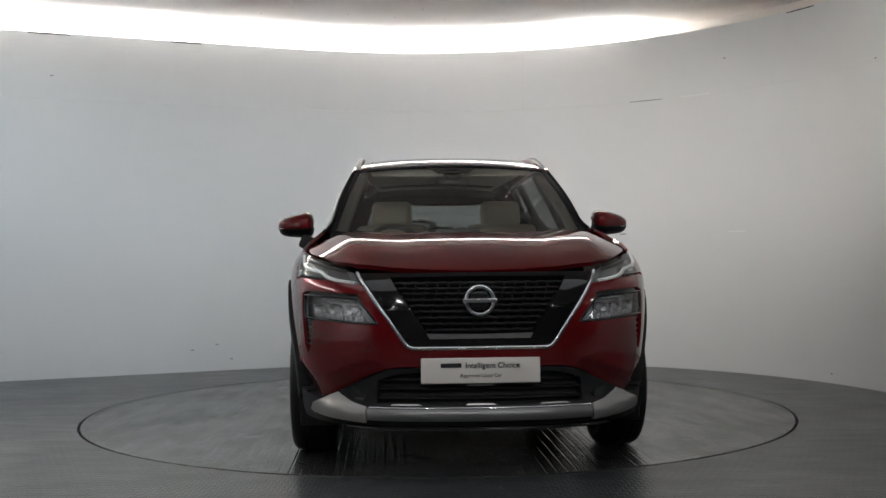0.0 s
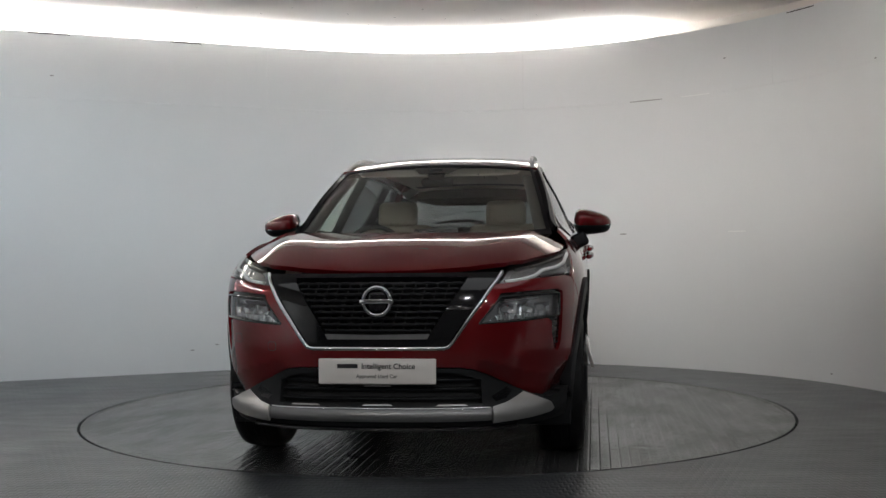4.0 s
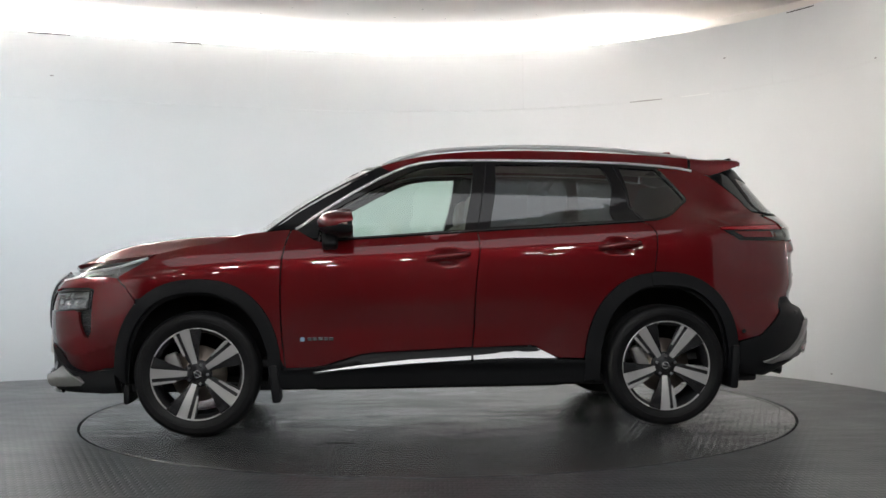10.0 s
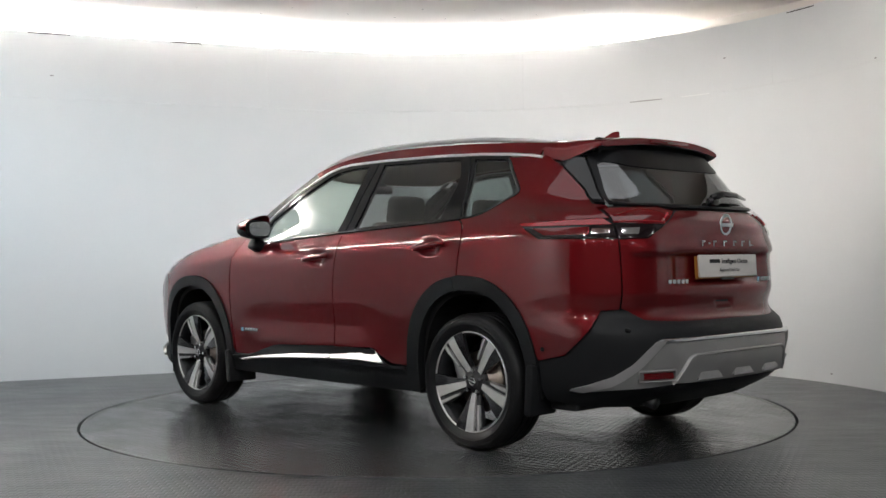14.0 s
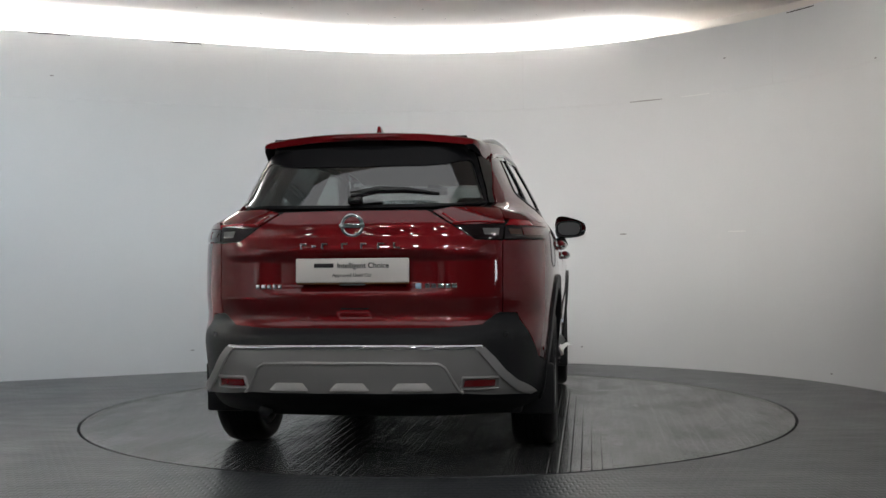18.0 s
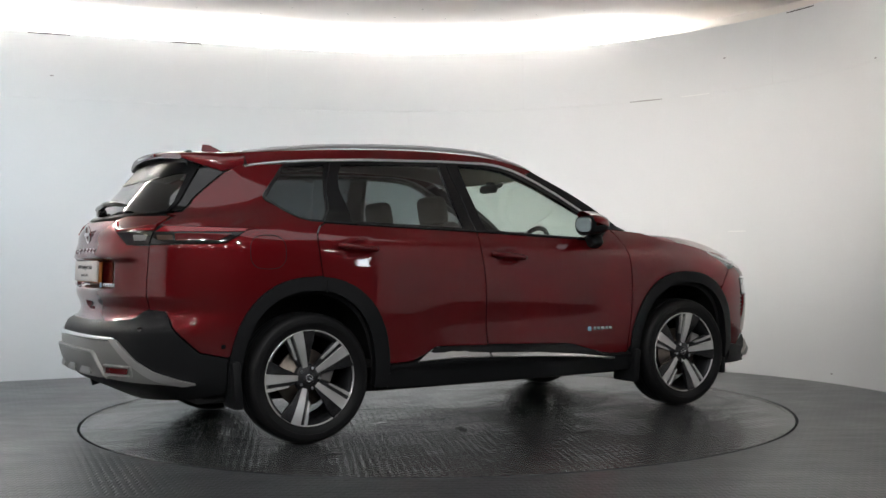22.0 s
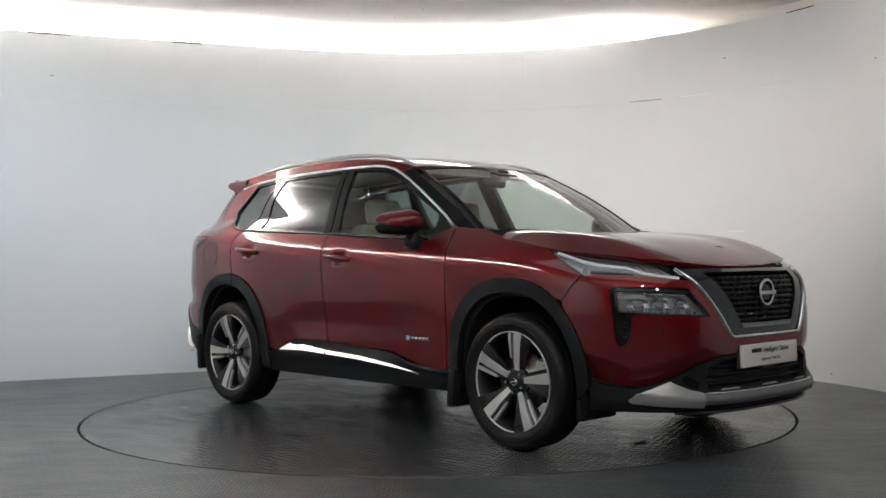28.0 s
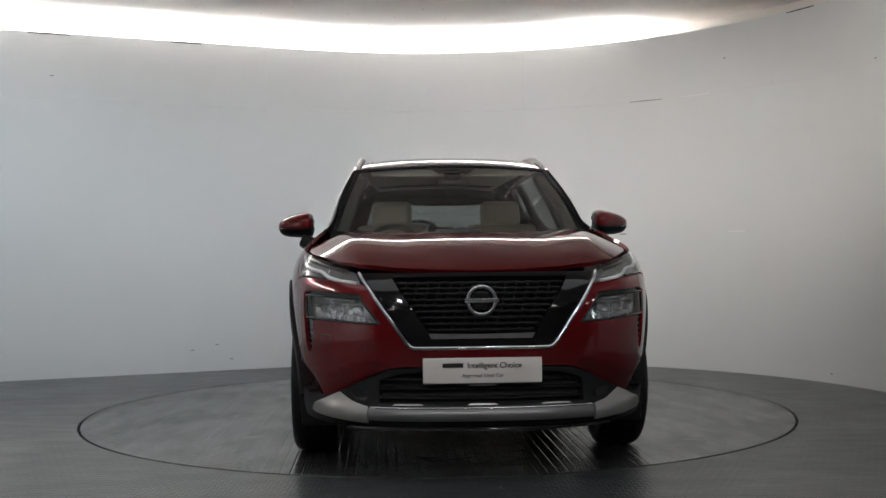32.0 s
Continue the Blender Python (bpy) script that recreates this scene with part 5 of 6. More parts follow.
panel("skid_centre", both(r((0, 0.520), (0.38, 0.520), (0.42, 0.505), (0.475, 0.405), (0.46, 0.398), (0, 0.398)), UM), SILVER, diffuser, "raised centre of the skid plate", off=0.028, depth=0.02, grid=0.03)
bead("skid_rib", r((0.50, 0.397), (0.478, 0.410), (0.425, 0.508), (0.40, 0.524), (0.2, 0.528), (0, 0.528), (-0.2, 0.528), (-0.40, 0.524), (-0.425, 0.508), (-0.478, 0.410), (-0.50, 0.397)), SILVER, diffuser, w=0.014, h=0.012, off=0.024)
for y in (-0.28, 0.0, 0.28):
    panel("skid_notch", r((y - 0.092, 0.412), (y + 0.092, 0.412), (y + 0.062, 0.444), (y - 0.062, 0.444)), SILVER, diffuser, "bright notch in the skid plate", off=0.036, depth=0.012, grid=0.02, lift=lambda p: 0.45 * (0.428 - p[:, 2]))
panel("rear_reflector", r((0.500, 0.422), (0.628, 0.419), (0.632, 0.449), (0.510, 0.453)), LENS_RED, car, "red rear reflector", pair=True, off=0.030, depth=0.02, grid=0.02)
bead("reflector_rim", r((0.488, 0.412), (0.643, 0.408), (0.648, 0.458), (0.500, 0.463), (0.488, 0.412)), SILVER, car, pair=True, w=0.010, h=0.010, off=0.024)
for y in (0.69, -0.69):
    dot = r(*[(y + 0.010 * math.cos(radians(a)), 0.645 + 0.010 * math.sin(radians(a))) for a in range(0, 360, 30)])
    panel("parking_sensor", dot, GLOSS, car, "small round parking sensor", off=0.006, depth=0.006, grid=0.01)
bm = bmesh.new()
V, F = sweep([(-2.05, 0.46, 0.285), (-2.15, 0.46, 0.29), (-2.21, 0.46, 0.275)], 0.030, 12)
put("exhaust", mesh_of("exhaust", V, F, ALLOY_DARK), car, "bent steel exhaust tailpipe")
bm.free()
emblem("emblem", -2.322, 1.152, 0.048, -1, 4)


def lettering(ob, widths, h, depth, mat, name="letter_block"):
    """Plain raised blocks where a name stands, centred on ob."""
    total = sum(w + 0.3 * h for w in widths)
    y = -total / 2
    for w in widths:
        bm = bmesh.new()
        block(bm, depth, w, h, Matrix.Translation((0, y + w / 2, 0)), h * 0.12)
        part(name, bm, mat, ob)
        y += w + 0.3 * h


name_row = tagged(new("tailgate_lettering"), "row of plain chrome letter blocks on the tailgate")
name_row.parent = car
name_row.matrix_basis = pose(-2.337, 0, 1.058, 0, 0, 180)
for i, y in enumerate((0.228, 0.178, 0.128, 0.035, -0.055, -0.135, -0.208)):
    bm = bmesh.new()
    if i == 1:
        block(bm, 0.006, 0.018, 0.008, Matrix.Translation((0, -y, 0)), 0.001)
    else:
        block(bm, 0.006, 0.009, 0.028, Matrix.Translation((0, -y - 0.010, 0)), 0.001)
        block(bm, 0.006, 0.030, 0.007, Matrix.Translation((0, -y, 0.010 if i != 6 else -0.010)), 0.001)
    part("letter_block", bm, CHROME, name_row)


def badge(y, z, first, widths, at_side=None):
    ob = tagged(new("badge"), "small chrome badge of plain blocks")
    ob.parent = car
    ob.matrix_basis = at_side if at_side is not None else pose(float(skin(np.array(r((y, z))))[0, 0]) - 0.004, y, z, 0, 0, 180 - math.degrees(math.copysign(0.18, y)))
    if first:
        bm = bmesh.new()
        block(bm, 0.005, 0.026, 0.026, Matrix.Translation((0, -sum(widths) / 2 - 0.045, 0)), 0.004)
        part("badge_square", bm, BLUE, ob, "pale blue square")
    lettering(ob, widths, 0.020, 0.004, CHROME)
    return ob


badge(-0.41, 0.872, True, (0.022, 0.024, 0.030, 0.022, 0.024))
badge(0.40, 0.872, False, (0.022, 0.024, 0.022, 0.022, 0.020))
yb = float(outline(np.array(0.70), np.array(0.545)))
badge(0, 0, True, (0.022, 0.024, 0.030, 0.022, 0.024), pose(0.655, yb + 0.001, 0.545, 0, 0, 90))
badge(0, 0, True, (0.022, 0.024, 0.030, 0.022, 0.024), pose(0.655, -yb - 0.001, 0.545, 0, 0, -90))


def words(text, size, mat, parent, m):
    cu = bpy.data.curves.new("words", "FONT")
    cu.body, cu.size, cu.align_x, cu.align_y, cu.extrude = text, size, "CENTER", "CENTER", 0.0004
    cu.offset = size * 0.018
    tmp = bpy.data.objects.new("words", cu)
    scene.collection.objects.link(tmp)
    me = bpy.data.meshes.new_from_object(tmp.evaluated_get(bpy.context.evaluated_depsgraph_get()))
    bpy.data.objects.remove(tmp)
    me.materials.clear()
    me.materials.append(mat)
    return put("lettering", me, parent, "", m)


def sign_plate(m, label, amber):
    ob = tagged(new("sign_plate"), label)
    ob.parent = car
    ob.matrix_basis = m
    bm = bmesh.new()
    block(bm, 0.016, 0.53, 0.113, Matrix.Translation((0.0, 0, 0)), 0.006, 3)
    part("board", bm, PLATE, ob, "white card board")
    face = pose(0.0092, 0, 0, 90, 0, 90)
    words("Intelligent Choice", 0.034, INK, ob, face @ Matrix.Translation((0.052, 0.022, 0)))
    words("Approved Used Car", 0.0225, INK_GREY, ob, face @ Matrix.Translation((0.0, -0.022, 0)))
    bm = bmesh.new()
    block(bm, 0.001, 0.092, 0.019, Matrix.Translation((0.0088, -0.132, 0.0235)))
    part("name_bar", bm, INK, ob, smooth=False)
    bm = bmesh.new()
    block(bm, 0.02, 0.522, 0.112, Matrix.Translation((-0.018, 0, -0.006)), 0.003)
    part("backing_plate", bm, PLATE_YELLOW if amber else TRIM, ob, "amber plate behind the card" if amber else "dark plate behind the card")
    bm = bmesh.new()
    block(bm, 0.004, 0.12, 0.010, Matrix.Translation((-0.006, 0, -0.0635)), 0.001)
    part("maker_bar", bm, INK_GREY, ob)
    return ob


sign_plate(pose(2.312, 0, 0.499, 0, -1, 0), "white dealer card plate with dark lettering on the nose", False)
sign_plate(pose(-2.332, 0, 0.945, 0, -3, 180), "white dealer card plate over an amber number plate", True)

# roof rails, aerial, wipers, mirrors, handles, flaps
for sy in (1, -1):
    pts = []
    for i in range(33):
        t = i / 32
        x = 0.285 + (-1.60 - 0.285) * t
        lift = 0.018 * min(1, (t / 0.16)) ** 0.6 * min(1, ((1 - t) / 0.25)) ** 0.8
        x0 = float(roof_edge(np.array(x)))
        y = float(half_width(np.array(x), np.array(x0))) - 0.028
        pts.append((x, sy * y, x0 + 0.006 + lift))
    V, F = sweep(pts, [0.008 + 0.010 * math.sin(math.pi * min(1, max(0, (i + 1) / 34))) ** 0.4 for i in range(33)], 10, 0.75)
    put("roof_rail", mesh_of("roof_rail", V, F, RAIL), car, "satin silver roof rail")
bm = bmesh.new()
vs = [bm.verts.new(p) for p in ((-1.49, 0.016, 1.632), (-1.66, 0.020, 1.618), (-1.655, 0.006, 1.692), (-1.61, 0.005, 1.690), (-1.49, -0.016, 1.632), (-1.66, -0.020, 1.618), (-1.655, -0.006, 1.692), (-1.61, -0.005, 1.690))]
for q in ((0, 3, 2, 1), (4, 5, 6, 7), (0, 4, 7, 3), (3, 7, 6, 2), (2, 6, 5, 1)):
    bm.faces.new([vs[i] for i in q])
bmesh.ops.recalc_face_normals(bm, faces=bm.faces)
bmesh.ops.bevel(bm, geom=list(bm.edges), offset=0.004, segments=2, affect="EDGES")
part("aerial_fin", bm, PAINT, car, "red shark-fin roof aerial")


def screen_point(u, v, lift=0.0):
    q = np.array([[u, v]])
    p = screen(q)[0]
    n = np.cross(screen(q + [0.01, 0])[0] - screen(q - [0.01, 0])[0], screen(q + [0, 0.01])[0] - screen(q - [0, 0.01])[0])
    return tuple(p + n / np.linalg.norm(n) * lift)


for u0, u1, v1 in ((0.40, -0.12, 0.004), (-0.30, -0.82, 0.006)):
    pts = [screen_point(u0 + (u1 - u0) * i / 12, -0.045 + (v1 + 0.045) * i / 12, 0.012) for i in range(13)]
    V, F = sweep(pts, 0.009, 6, 1.2)
    put("front_wiper", mesh_of("front_wiper", V, F, DARK), car, "black windscreen wiper")
wp = lambda y, z, d: tuple(skin(np.array(r((y, z))))[0] + np.array([-d, 0, d * 0.8]))
V, F = sweep([wp(0.02, 1.268, 0.03), wp(-0.10, 1.290, 0.035), wp(-0.24, 1.292, 0.03), wp(-0.39, 1.282, 0.02)], [0.018, 0.016, 0.013, 0.006], 8, 1.1)
put("rear_wiper", mesh_of("rear_wiper", V, F, GLOSS), car, "black rear wiper arm")
bm = bmesh.new()
block(bm, 0.05, 0.07, 0.045, Matrix.Translation(wp(0.0, 1.262, 0.012)), 0.015, 3)
part("wiper_pivot", bm, GLOSS, car, "black wiper pivot cover")


def rounded(bm, hw, hh, thick, at):
    """A plate with well rounded corners, facing along x."""
    rim = []
    for i in range(36):
        a = 2 * math.pi * i / 36
        c, q = math.cos(a), math.sin(a)
        rim.append((math.copysign(abs(c) ** 0.62, c) * hw, math.copysign(abs(q) ** 0.62, q) * hh))
    A = [bm.verts.new((at[0] - thick / 2, at[1] + y * 0.96, at[2] + z * 0.96)) for y, z in rim]
    B = [bm.verts.new((at[0] + thick / 2, at[1] + y, at[2] + z)) for y, z in rim]
    bm.faces.new(A)
    bm.faces.new(B[::-1])
    for i in range(36):
        j = (i + 1) % 36
        bm.faces.new((A[i], B[i], B[j], A[j]))
    bmesh.ops.recalc_face_normals(bm, faces=bm.faces)


def mirror(sy):
    ob = tagged(new("door_mirror"), "red and black door mirror")
    ob.parent = car
    cx, cy, cz = 0.575, 0.950, 1.206

    def shell(name, lo, hi, mat):
        """Housing between two angles of its D-shaped section, lofted outwards from the stalk."""
        nu, nv = 26, 16
        V, F = [], []
        for i in range(nu + 1):
            t = i / nu
            q = 2 * t - 1
            end = max(0.02, 1 - abs(q) ** 4.5) ** (1 / 3.2)
            top = (0.086 - 0.050 * t**1.6) * end
            bot = (0.082 - 0.022 * t) * end
            deep = (0.185 - 0.060 * t**2) * (0.35 + 0.65 * end)
            for j in range(nv + 1):
                a = radians(lo + (hi - lo) * j / nv)
                c, w = math.cos(a), math.sin(a)
                x = cx - 0.078 - 0.030 * t + deep * abs(c) ** 0.72
                V.append((x, sy * (cy - 0.105 + 0.215 * t), cz + (top if w > 0 else bot) * math.copysign(abs(w) ** 0.8, w) - 0.004 * t))
        m = nv + 1
        for i in range(nu):
            for j in range(nv):
                q = (i * m + j, (i + 1) * m + j, (i + 1) * m + j + 1, i * m + j + 1)
                F.append(q[::-1] if sy > 0 else q)
        F += [tuple(range(m)) if sy > 0 else tuple(range(m))[::-1], tuple(nu * m + j for j in range(m))[::-1] if sy > 0 else tuple(nu * m + j for j in range(m))]
        me = mesh_of(name, V, F, mat)
        me.set_sharp_from_angle(angle=radians(50))
        put(name, me, ob)

    shell("mirror_cap", -14, 90, PAINT)
    shell("mirror_base", -90, -16, CLAD)
    bm = bmesh.new()
    rounded(bm, 0.090, 0.056, 0.03, (cx - 0.088, sy * (cy - 0.008), cz - 0.010))
    part("mirror_bezel", bm, CLAD, ob, "black bezel round the mirror glass")
    bm = bmesh.new()
    rounded(bm, 0.078, 0.047, 0.004, (cx - 0.1045, sy * (cy - 0.008), cz - 0.010))
    part("mirror_glass", bm, MIRROR, ob, "mirror glass")
    bm = bmesh.new()
    block(bm, 0.09, 0.10, 0.085, Matrix.Translation((0.60, sy * 0.875, 1.095)) @ pose(0, 0, 0, 25 * sy, 0, 0), 0.022, 3)
    part("mirror_stalk", bm, CLAD, ob, "black mirror stalk")
    return ob


mirror(1)
mirror(-1)
panel("mirror_sail", s((0.79, 1.168), (0.672, 1.247), (0.670, 1.12), (0.70, 1.118)), CLAD, car, "black triangular mirror sail", pair=True, off=0.004, depth=0.01, grid=0.03)
for sy in (1, -1):
    for x, z, _ in HANDLES:
        y = float(outline(np.array(x), np.array(z)))
        pts = []
        for i in range(13):
            t = i / 12
            pts.append((x + 0.122 - 0.244 * t, sy * (y + 0.012 + 0.022 * math.sin(math.pi * t) ** 0.6), z + 0.004 + 0.026 * t - 0.012))
        V, F = sweep(pts, [0.008 + 0.010 * math.sin(math.pi * (0.1 + 0.8 * t / 12)) ** 0.5 for t in range(13)], 10, 1.0)
        put("door_handle", mesh_of("door_handle", V, F, PAINT), car, "red pull handle")
    for x, z0, z1, y0, y1, tilt in ((0.918, 0.185, 0.40, 0.70, 0.915, 6), (-1.765, 0.215, 0.47, 0.70, 0.90, -4), (1.755, 0.185, 0.30, 0.55, 0.84, 0)):
        bm = bmesh.new()
        block(bm, 0.05 if x < 1.5 else 0.035, y1 - y0, z1 - z0, Matrix.Translation((x, sy * (y0 + y1) / 2, (z0 + z1) / 2)) @ pose(0, 0, 0, 0, tilt, 0), 0.015, 2)
        part("mud_flap", bm, CLAD, car, "black plastic mud flap")
squared = lambda q: math.copysign(abs(q) ** 0.7, q)
fuel = s(*[(-1.59 + 0.098 * squared(math.cos(radians(a))), 1.040 + 0.090 * squared(math.sin(radians(a)))) for a in range(0, 361, 10)])
bead("fuel_flap_joint", [(2 * UM - u, v) for u, v in fuel], DARK, car, "thin joint of the rounded fuel flap", w=0.0035, h=0.0012, off=0.001)
bead("cladding_joint", s((-1.262, 0.888), (-1.265, 0.852), (-1.268, 0.815)), GAP, car, "joint in the arch cladding", pair=True, w=0.004, h=0.0015, off=0.012)
side_dot = s(*[(-1.83 + 0.012 * math.cos(radians(a)), 0.548 + 0.012 * math.sin(radians(a))) for a in range(0, 360, 30)])
panel("parking_sensor", side_dot, GLOSS, car, "small round parking sensor", pair=True, off=0.003, depth=0.006, grid=0.01)


# ---------------------------------------------------------------- wheels
def wheel():
    ob = tagged(new("wheel"), "black tyre on a two-tone five-spoke alloy rim")
    tread = [(0.262, 0.095), (0.285, 0.108), (0.315, 0.113), (0.336, 0.106), (0.348, 0.092), (0.3535, 0.075)]
    prof = [(0.255, 0.09)] + tread + [(0.355, 0.06), (0.355, 0.045), (0.349, 0.043), (0.349, 0.037), (0.355, 0.035), (0.3555, 0.004), (0.349, 0.003), (0.349, -0.003), (0.3555, -0.004), (0.355, -0.035), (0.349, -0.037), (0.349, -0.043),
                                    (0.355, -0.045), (0.355, -0.06)] + [(q, -h) for q, h in tread[::-1]] + [(0.255, -0.09)]
    me = mesh_of("tyre", *lathe(prof, "y", 72), RUBBER)
    me.set_sharp_from_angle(angle=radians(40))
    tyre = put("tyre", me, ob, "black road tyre")
    V, F = [], []
    for rad in (0.301, 0.326):
        pv, pf = lathe([(rad - 0.002, 0.1105), (rad, 0.1150 if rad < 0.31 else 0.1125), (rad + 0.002, 0.1105)], "y", 72)
        F += [tuple(i + len(V) for i in q) for q in pf]
        V += pv
    put("sidewall_rib", mesh_of("sidewall_rib", V, F, RUBBER), tyre)
    put("rim_barrel", mesh_of("rim_barrel", *lathe([(0.250, 0.092), (0.238, 0.080), (0.232, 0.02), (0.225, -0.09), (0.250, -0.10), (0.262, -0.095)], "y", 64), ALLOY_DARK), ob, "dark alloy rim barrel")
    put("rim_lip", mesh_of("rim_lip", *lathe([(0.262, 0.094), (0.262, 0.100), (0.259, 0.102), (0.255, 0.101), (0.253, 0.094)], "y", 72), ALLOY), ob, "machined rim lip")

    def spoke_mesh(name, a0, r0, r1, w0, w1, c0, c1, thick, y0, y1, mat, cham):
        V, F = [], []
        n = 6
        for i in range(n + 1):
            t = i / n
            rad = r0 + (r1 - r0) * t
            w = w0 + (w1 - w0) * t
            c = c0 + (c1 - c0) * t
            y = y0 + (y1 - y0) * math.sin(t * math.pi / 2)
            for dx, dy in ((-w / 2, -thick), (-w / 2, -cham), (-w / 2 + cham, 0), (w / 2 - cham, 0), (w / 2, -cham), (w / 2, -thick)):
                e = dx + c
                q = math.sqrt(max(rad * rad - e * e, 1e-6)) if t > 0.5 else rad
                V.append((q * math.cos(a0) - e * math.sin(a0), y + dy, q * math.sin(a0) + e * math.cos(a0)))
        for i in range(n):
            for k in range(6):
                F.append((i * 6 + k, (i + 1) * 6 + k, (i + 1) * 6 + (k + 1) % 6, i * 6 + (k + 1) % 6))
        F += [tuple(range(6)), tuple(n * 6 + k for k in range(6))[::-1]]
        bm = bmesh.new()
        vs = [bm.verts.new(p) for p in V]
        for q in F:
            bm.faces.new([vs[i] for i in q])
        bmesh.ops.recalc_face_normals(bm, faces=bm.faces)
        return part(name, bm, mat, ob)

    for k in range(5):
        a = radians(90 + 72 * k)
        spoke_mesh("spoke_back", a, 0.045, 0.250, 0.050, 0.105, -0.002, -0.024, 0.030, 0.058, 0.078, ALLOY_DARK, 0.004)
        spoke_mesh("spoke", a, 0.058, 0.257, 0.030, 0.060, 0.0, 0.0, 0.020, 0.070, 0.098, ALLOY, 0.0015)
        spoke_mesh("spoke_blade", a, 0.118, 0.255, 0.012, 0.019, -0.043, -0.060, 0.018, 0.082, 0.096, ALLOY, 0.0015)
        spoke_mesh("spoke_wedge", a, 0.060, 0.2605, 0.006, 0.068, 0.018, 0.064, 0.024, 0.066, 0.103, WEDGE, 0.002)
        b = a + radians(36)
        bm = bmesh.new()
        bmesh.ops.create_cone(bm, cap_ends=True, segments=6, radius1=0.0105, radius2=0.0095, depth=0.03, matrix=Matrix.Translation((0.057 * math.cos(b), 0.072, 0.057 * math.sin(b))) @ pose(0, 0, 0, -90, 0, 0))
        part("wheel_nut", bm, CHROME, ob)
    put("hub", mesh_of("hub", *lathe([(0.078, 0.04), (0.076, 0.062), (0.066, 0.070), (0.038, 0.072), (0.034, 0.078), (0.031, 0.084), (0.0, 0.085)], "y", 40), ALLOY_DARK), ob, "dark wheel hub")
    cap = put("centre_cap", mesh_of("centre_cap", *lathe([(0.021, 0.0845), (0.021, 0.0865), (0.0175, 0.0870), (0.0165, 0.0855)], "y", 32), CHROME), ob, "centre cap ring")
    bm = bmesh.new()
    block(bm, 0.052, 0.002, 0.008, Matrix.Translation((0, 0.0862, 0)) @ pose(0, 0, 0, 0, 25, 0), 0.001)
    part("cap_bar", bm, CHROME, cap)
    return ob


def brake(cx, sy):
    ob = tagged(new("brake"), "worn steel brake disc with a grey caliper")
    ob.parent = car
    ob.matrix_basis = pose(cx, sy * 0.79, 0.353, 0, 0, 0 if sy > 0 else 180)
    put("disc", mesh_of("disc", *lathe([(0.05, 0.035), (0.085, 0.035), (0.09, 0.012), (0.158, 0.012), (0.160, 0.004), (0.158, -0.010), (0.09, -0.010)], "y", 48), STEEL), ob, "bare steel disc")
    bm = bmesh.new()
    block(bm, 0.075, 0.075, 0.15, pose(0.135 * (1 if sy > 0 else -1), 0, 0.045, 0, 20 if sy > 0 else -20, 0), 0.015, 3)
    part("caliper", bm, SILVER, ob, "grey cast caliper")


first = wheel()
first.parent = car
HUB_Z, HUB_Y = 0.3555, 0.785
first.matrix_basis = pose(1.3525, HUB_Y, HUB_Z, 0, -56, 0)
for x, sy, turn in ((-1.3525, 1, -38), (1.3525, -1, -10), (-1.3525, -1, -56)):
    copy_thing(first, pose(x, sy * HUB_Y, HUB_Z, 0, 0, 0 if sy > 0 else 180) @ pose(0, 0, 0, 0, turn, 0))
for x in (1.3525, -1.3525):
    for sy in (1, -1):
        brake(x, sy)

# ---------------------------------------------------------------- cabin
inner = s((0.80, 0.50), (-0.72, 0.50), (-1.0, 0.95), (-1.8, 0.96), (-1.9, 1.10), (-1.3, 1.17), (-0.25, 1.135), (0.66, 1.085), (0.85, 1.05))
panel("door_card", inner, BEIGE, car, "beige inner door trim", pair=True, off=-0.075, depth=0, grid=0.08)
panel("headliner", [(0.42, 0.0), (0.40, 0.30), (0.33, 0.50), (-0.2, 0.585), (-1.0, 0.575), (-1.84, 0.47), (-1.84, -0.47), (-1.0, -0.575), (-0.2, -0.585), (0.33, -0.50), (0.40, -0.30)], HEADLINER, car, "pale cloth headliner and closed roof blind", surf=roof, off=-0.035, depth=0.01, grid=0.1)
# header block; its black colour stands in for the shade below the spoiler
bm = bmesh.new()
block(bm, 0.03, 0.98, 0.11, Matrix.Translation((-1.885, 0, 1.550)), 0.008)
part("rear_header", bm, SLAT, car, "header over the rear window, blackened in place of shade")
# dark leather colour stands in for shade on the beige inner pillars
for u in (0.955, -0.955):
    bead("pillar_trim", [(u, 0.02), (u, 0.35), (u, 0.7), (u, 0.98)], REAR_TRIM, car, "inner windscreen pillar trim, darkened in place of shade", surf=screen, w=0.075, h=0.012, off=-0.050, grid=0.1)
bm = bmesh.new()
block(bm, 2.9, 1.5, 0.05, Matrix.Translation((-0.45, 0, 0.40)), 0.01)
part("cabin_floor", bm, TRIM, car, "dark carpeted cabin floor")
bm = bmesh.new()
block(bm, 0.42, 1.44, 0.30, Matrix.Translation((0.80, 0, 0.935)) @ pose(0, 0, 0, 0, 4, 0), 0.08, 4)
block(bm, 0.20, 0.42, 0.07, Matrix.Translation((0.66, -0.37, 1.075)), 0.03, 3)
part("dashboard", bm, TRIM, car, "dark dashboard with an instrument hood")
bm = bmesh.new()
block(bm, 0.02, 0.27, 0.15, Matrix.Translation((0.60, 0.02, 1.10)) @ pose(0, 0, 0, 0, -8, 0), 0.008)
part("centre_screen", bm, GLOSS, car, "upright black centre screen")
V, F = [], []
for i in range(40):
    a = 2 * math.pi * i / 40
    for k in range(8):
        b = 2 * math.pi * k / 8
        q = 0.175 + 0.016 * math.cos(b)
        V.append((0.016 * math.sin(b), q * math.cos(a), q * math.sin(a)))
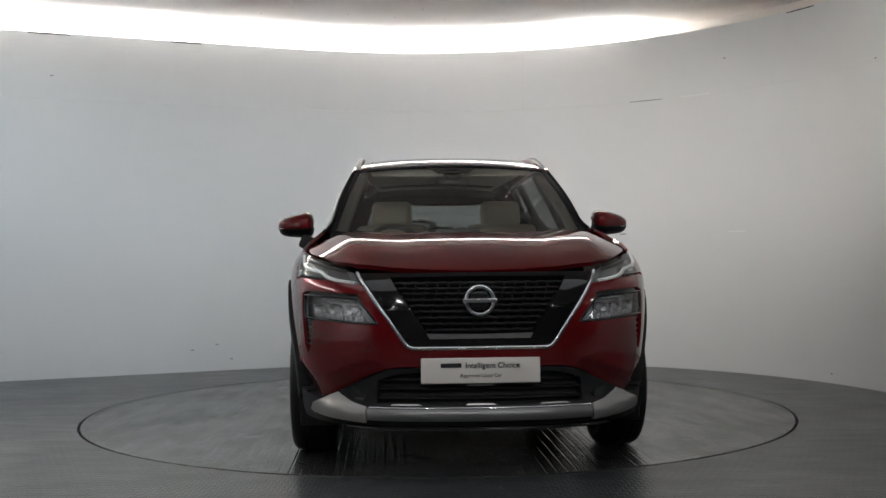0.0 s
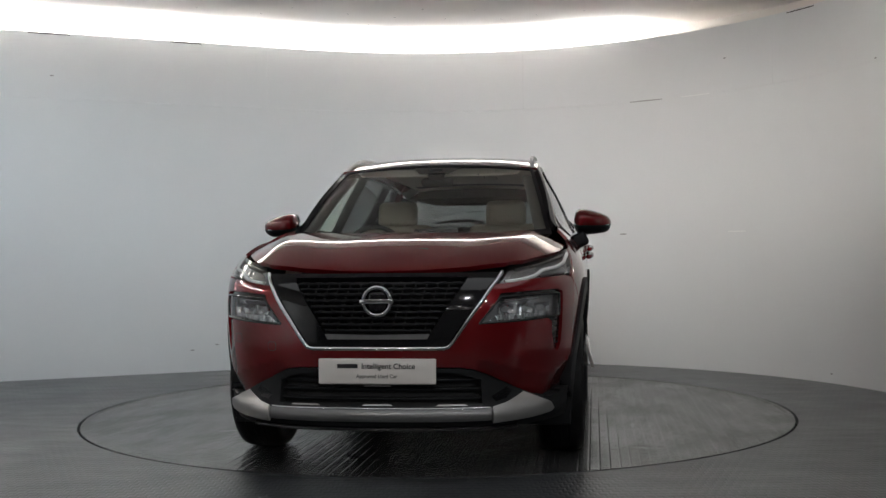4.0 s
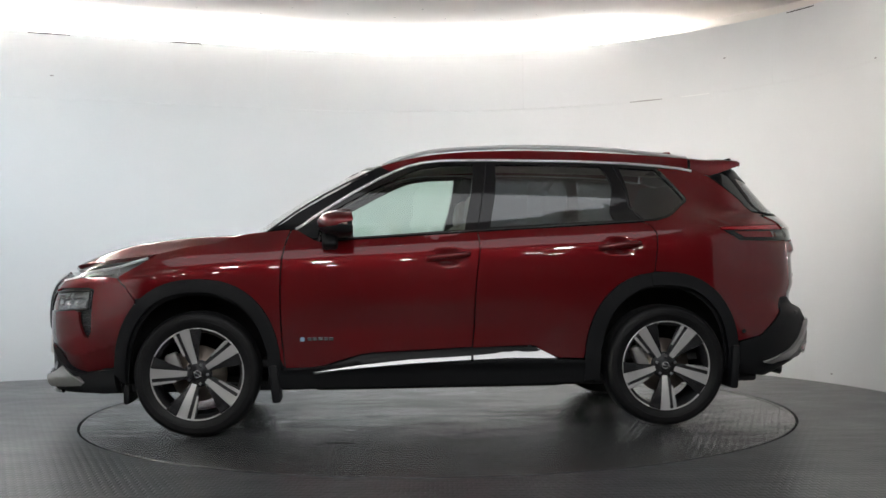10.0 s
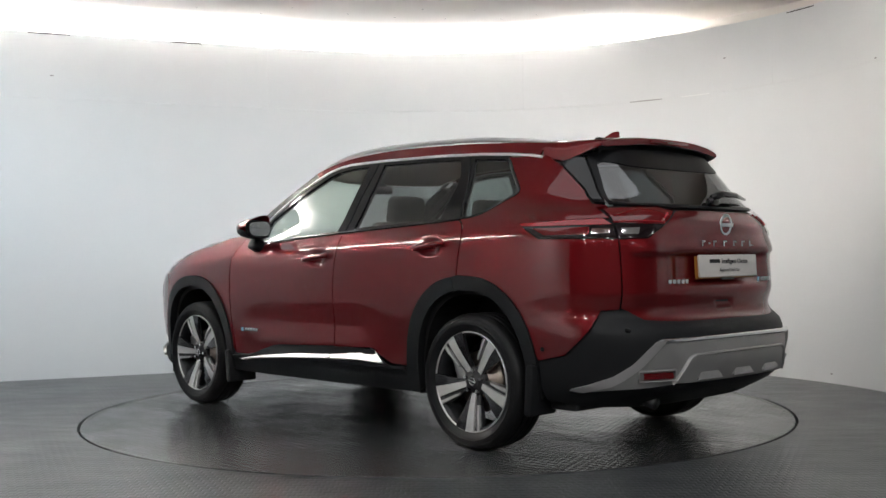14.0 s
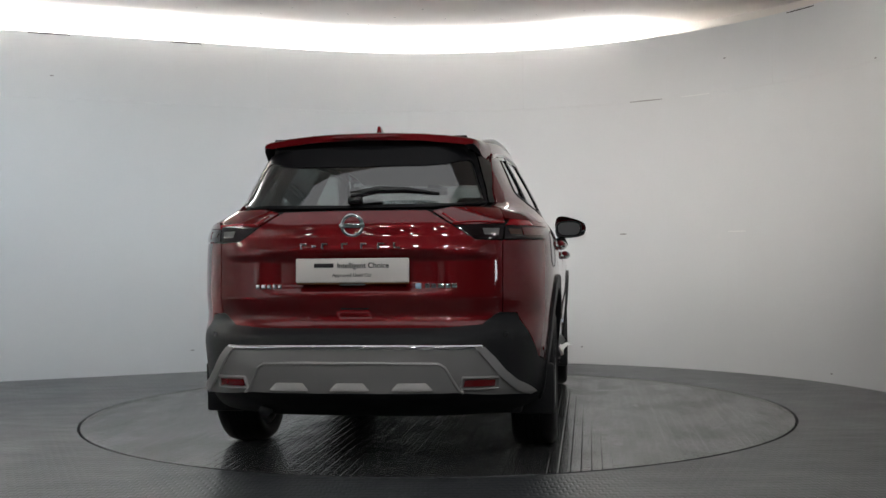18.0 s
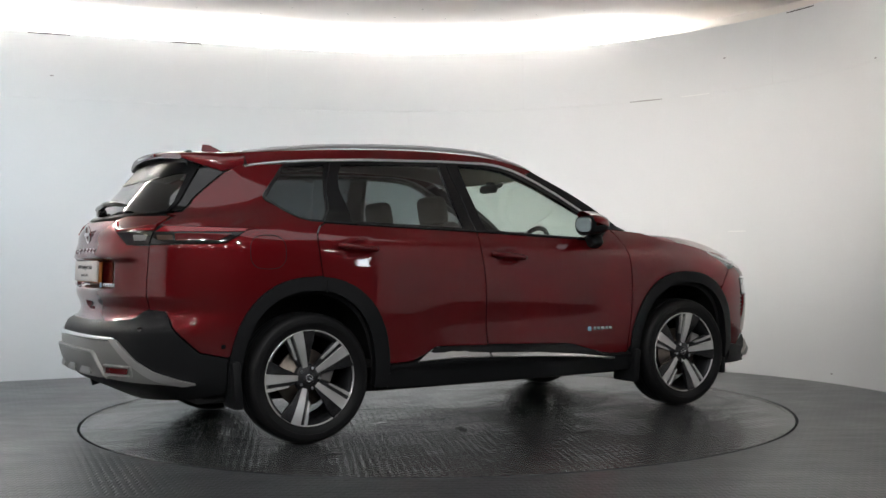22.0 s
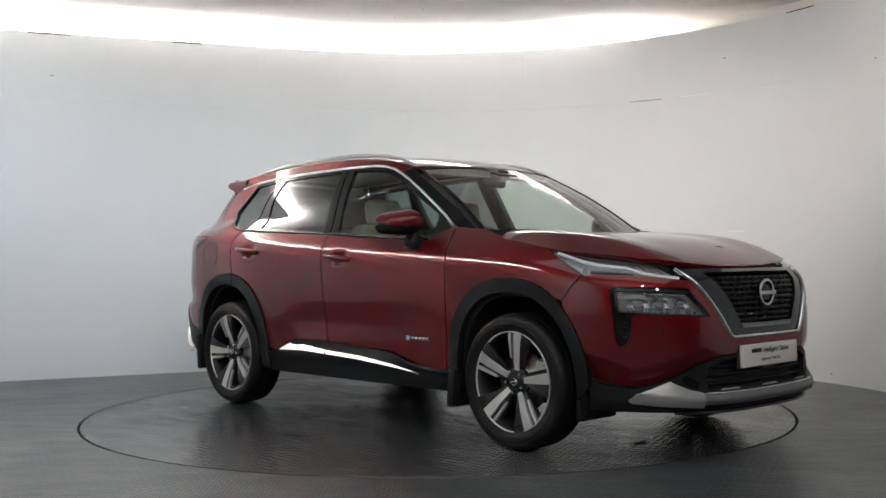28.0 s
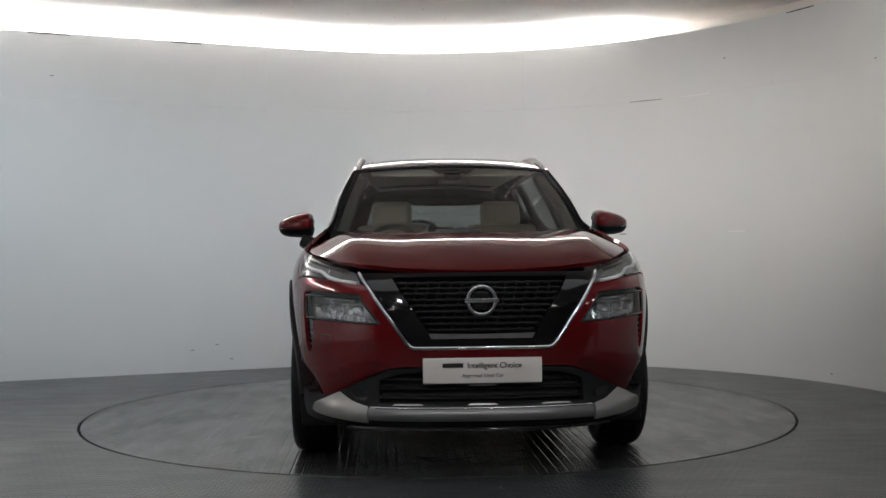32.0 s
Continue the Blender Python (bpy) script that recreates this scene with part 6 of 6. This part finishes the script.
for i in range(40):
    for k in range(8):
        F.append((i * 8 + k, i * 8 + (k + 1) % 8, ((i + 1) % 40) * 8 + (k + 1) % 8, ((i + 1) % 40) * 8 + k))
steer = tagged(new("steering_wheel"), "dark steering wheel on the car's right side")
steer.parent = car
steer.matrix_basis = pose(0.47, -0.37, 1.03, 0, 22, 0)
put("wheel_rim", mesh_of("wheel_rim", V, F, TRIM), steer)
bm = bmesh.new()
block(bm, 0.05, 0.13, 0.10, Matrix(), 0.03, 3)
block(bm, 0.02, 0.34, 0.035, Matrix.Translation((0.01, 0, 0)), 0.008)
block(bm, 0.02, 0.04, 0.17, Matrix.Translation((0.01, 0, -0.085)), 0.008)
part("wheel_boss", bm, TRIM, steer)


def seat(x, y, drop, width, mat, label):
    ob = tagged(new("seat"), label)
    ob.parent = car
    ob.matrix_basis = pose(x, y, drop)
    bm = bmesh.new()
    block(bm, 0.50, width, 0.17, Matrix.Translation((0.02, 0, 0.66)) @ pose(0, 0, 0, 0, -6, 0), 0.06, 4)
    part("seat_cushion", bm, mat, ob)
    bm = bmesh.new()
    block(bm, 0.15, width, 0.66, Matrix.Translation((-0.30, 0, 0.98)) @ pose(0, 0, 0, 0, -16, 0), 0.06, 4)
    part("seat_back", bm, mat, ob)
    bm = bmesh.new()
    block(bm, 0.10, min(0.27, width * 0.6), 0.18, Matrix.Translation((-0.385, 0, 1.375)) @ pose(0, 0, 0, 0, -10, 0), 0.045, 4)
    part("headrest", bm, mat, ob)
    for q in (-0.06, 0.06):
        bm = bmesh.new()
        block(bm, 0.012, 0.012, 0.12, Matrix.Translation((-0.375, q, 1.27)) @ pose(0, 0, 0, 0, -10, 0), 0.004)
        part("headrest_post", bm, CHROME, ob)
    return ob


seat(0.10, 0.37, -0.08, 0.50, BEIGE, "beige leather front seat with headrest")
seat(0.10, -0.37, -0.08, 0.50, BEIGE, "beige leather front seat with headrest")
for y in (0.325, 0.0, -0.325):
    seat(-0.78, y, -0.23, 0.31, REAR_TRIM, "dark leather rear seat with headrest")
bm = bmesh.new()
block(bm, 0.04, 0.20, 0.055, Matrix.Translation((0.38, 0, 1.470)), 0.025, 3)
part("rear_view_mirror", bm, TRIM, car, "dark interior mirror")
bm = bmesh.new()
block(bm, 0.10, 0.10, 0.07, Matrix.Translation((0.43, 0, 1.515)), 0.025, 3)
part("mirror_mount", bm, TRIM, car, "dark sensor housing behind the windscreen")
panel("sensor_shade", [(-0.24, 0.955), (0.24, 0.955), (0.15, 0.86), (-0.15, 0.86)], GLOSS, car, "black sensor shade on the windscreen", surf=screen, off=0.0, depth=0.003, grid=0.06)
panel("smudge", [(1.925, 0.115), (1.93, 0.15), (1.945, 0.175), (1.93, 0.18), (1.918, 0.15)], SCUFF_DARK, car, "small dark smudge on the bonnet", surf=bonnet, off=0.001, depth=0, grid=0.01)
for u, v in ((0.62, 0.78), (0.5, 0.80), (0.44, 0.84), (0.55, 0.52), (-0.28, 0.10), (-0.24, 0.16), (-0.78, 0.30), (-0.70, 0.83), (-0.80, 0.62)):
    panel("dirt_speck", [(u - 0.006, v), (u, v - 0.012), (u + 0.006, v), (u, v + 0.012)], SCUFF_DARK, car, "tiny dirt speck on the windscreen", surf=screen, off=0.001, depth=0, grid=0.02)


# ---------------------------------------------------------------- what moves
def motions():
    rows = [(0, -87.3), (1.0, -87.3), (2.0, -87.25), (2.5, -87.62), (3.0, -89.6), (3.5, -93.1), (4.0, -98.3), (4.5, -104.2), (5.0, -110.6), (5.5, -117.1), (6, -123.7), (7, -136.6), (8, -149.6), (9, -162.6),
            (10, -175.5), (11, -188.5), (12, -201.3), (13, -214.1), (14, -226.8), (14.5, -233.1), (16.5, -258.6), (17, -265.0), (18, -278.0), (19, -290.9), (20, -303.9), (21, -316.9), (22, -329.8), (23, -342.5),
            (24, -355.7), (25, -368.9), (25.5, -375.4), (27.5, -401.1), (28, -407.4), (29, -420.0), (29.5, -426.3), (30, -432.5), (30.5, -438.3), (31, -443.2), (31.5, -446.0), (32, -447.1)]
    ox, oy = -0.086, -0.077
    path = []
    for t, a in rows:
        c, q = math.cos(radians(a)), math.sin(radians(a))
        path.append((t, pose(-ox * c + oy * q, -ox * q - oy * c, 0, 0, 0, a)))
    walk(car, path)
    walk(turntable, [(t, pose(0, 0, 0, 0, 0, a)) for t, a in rows])


motions()
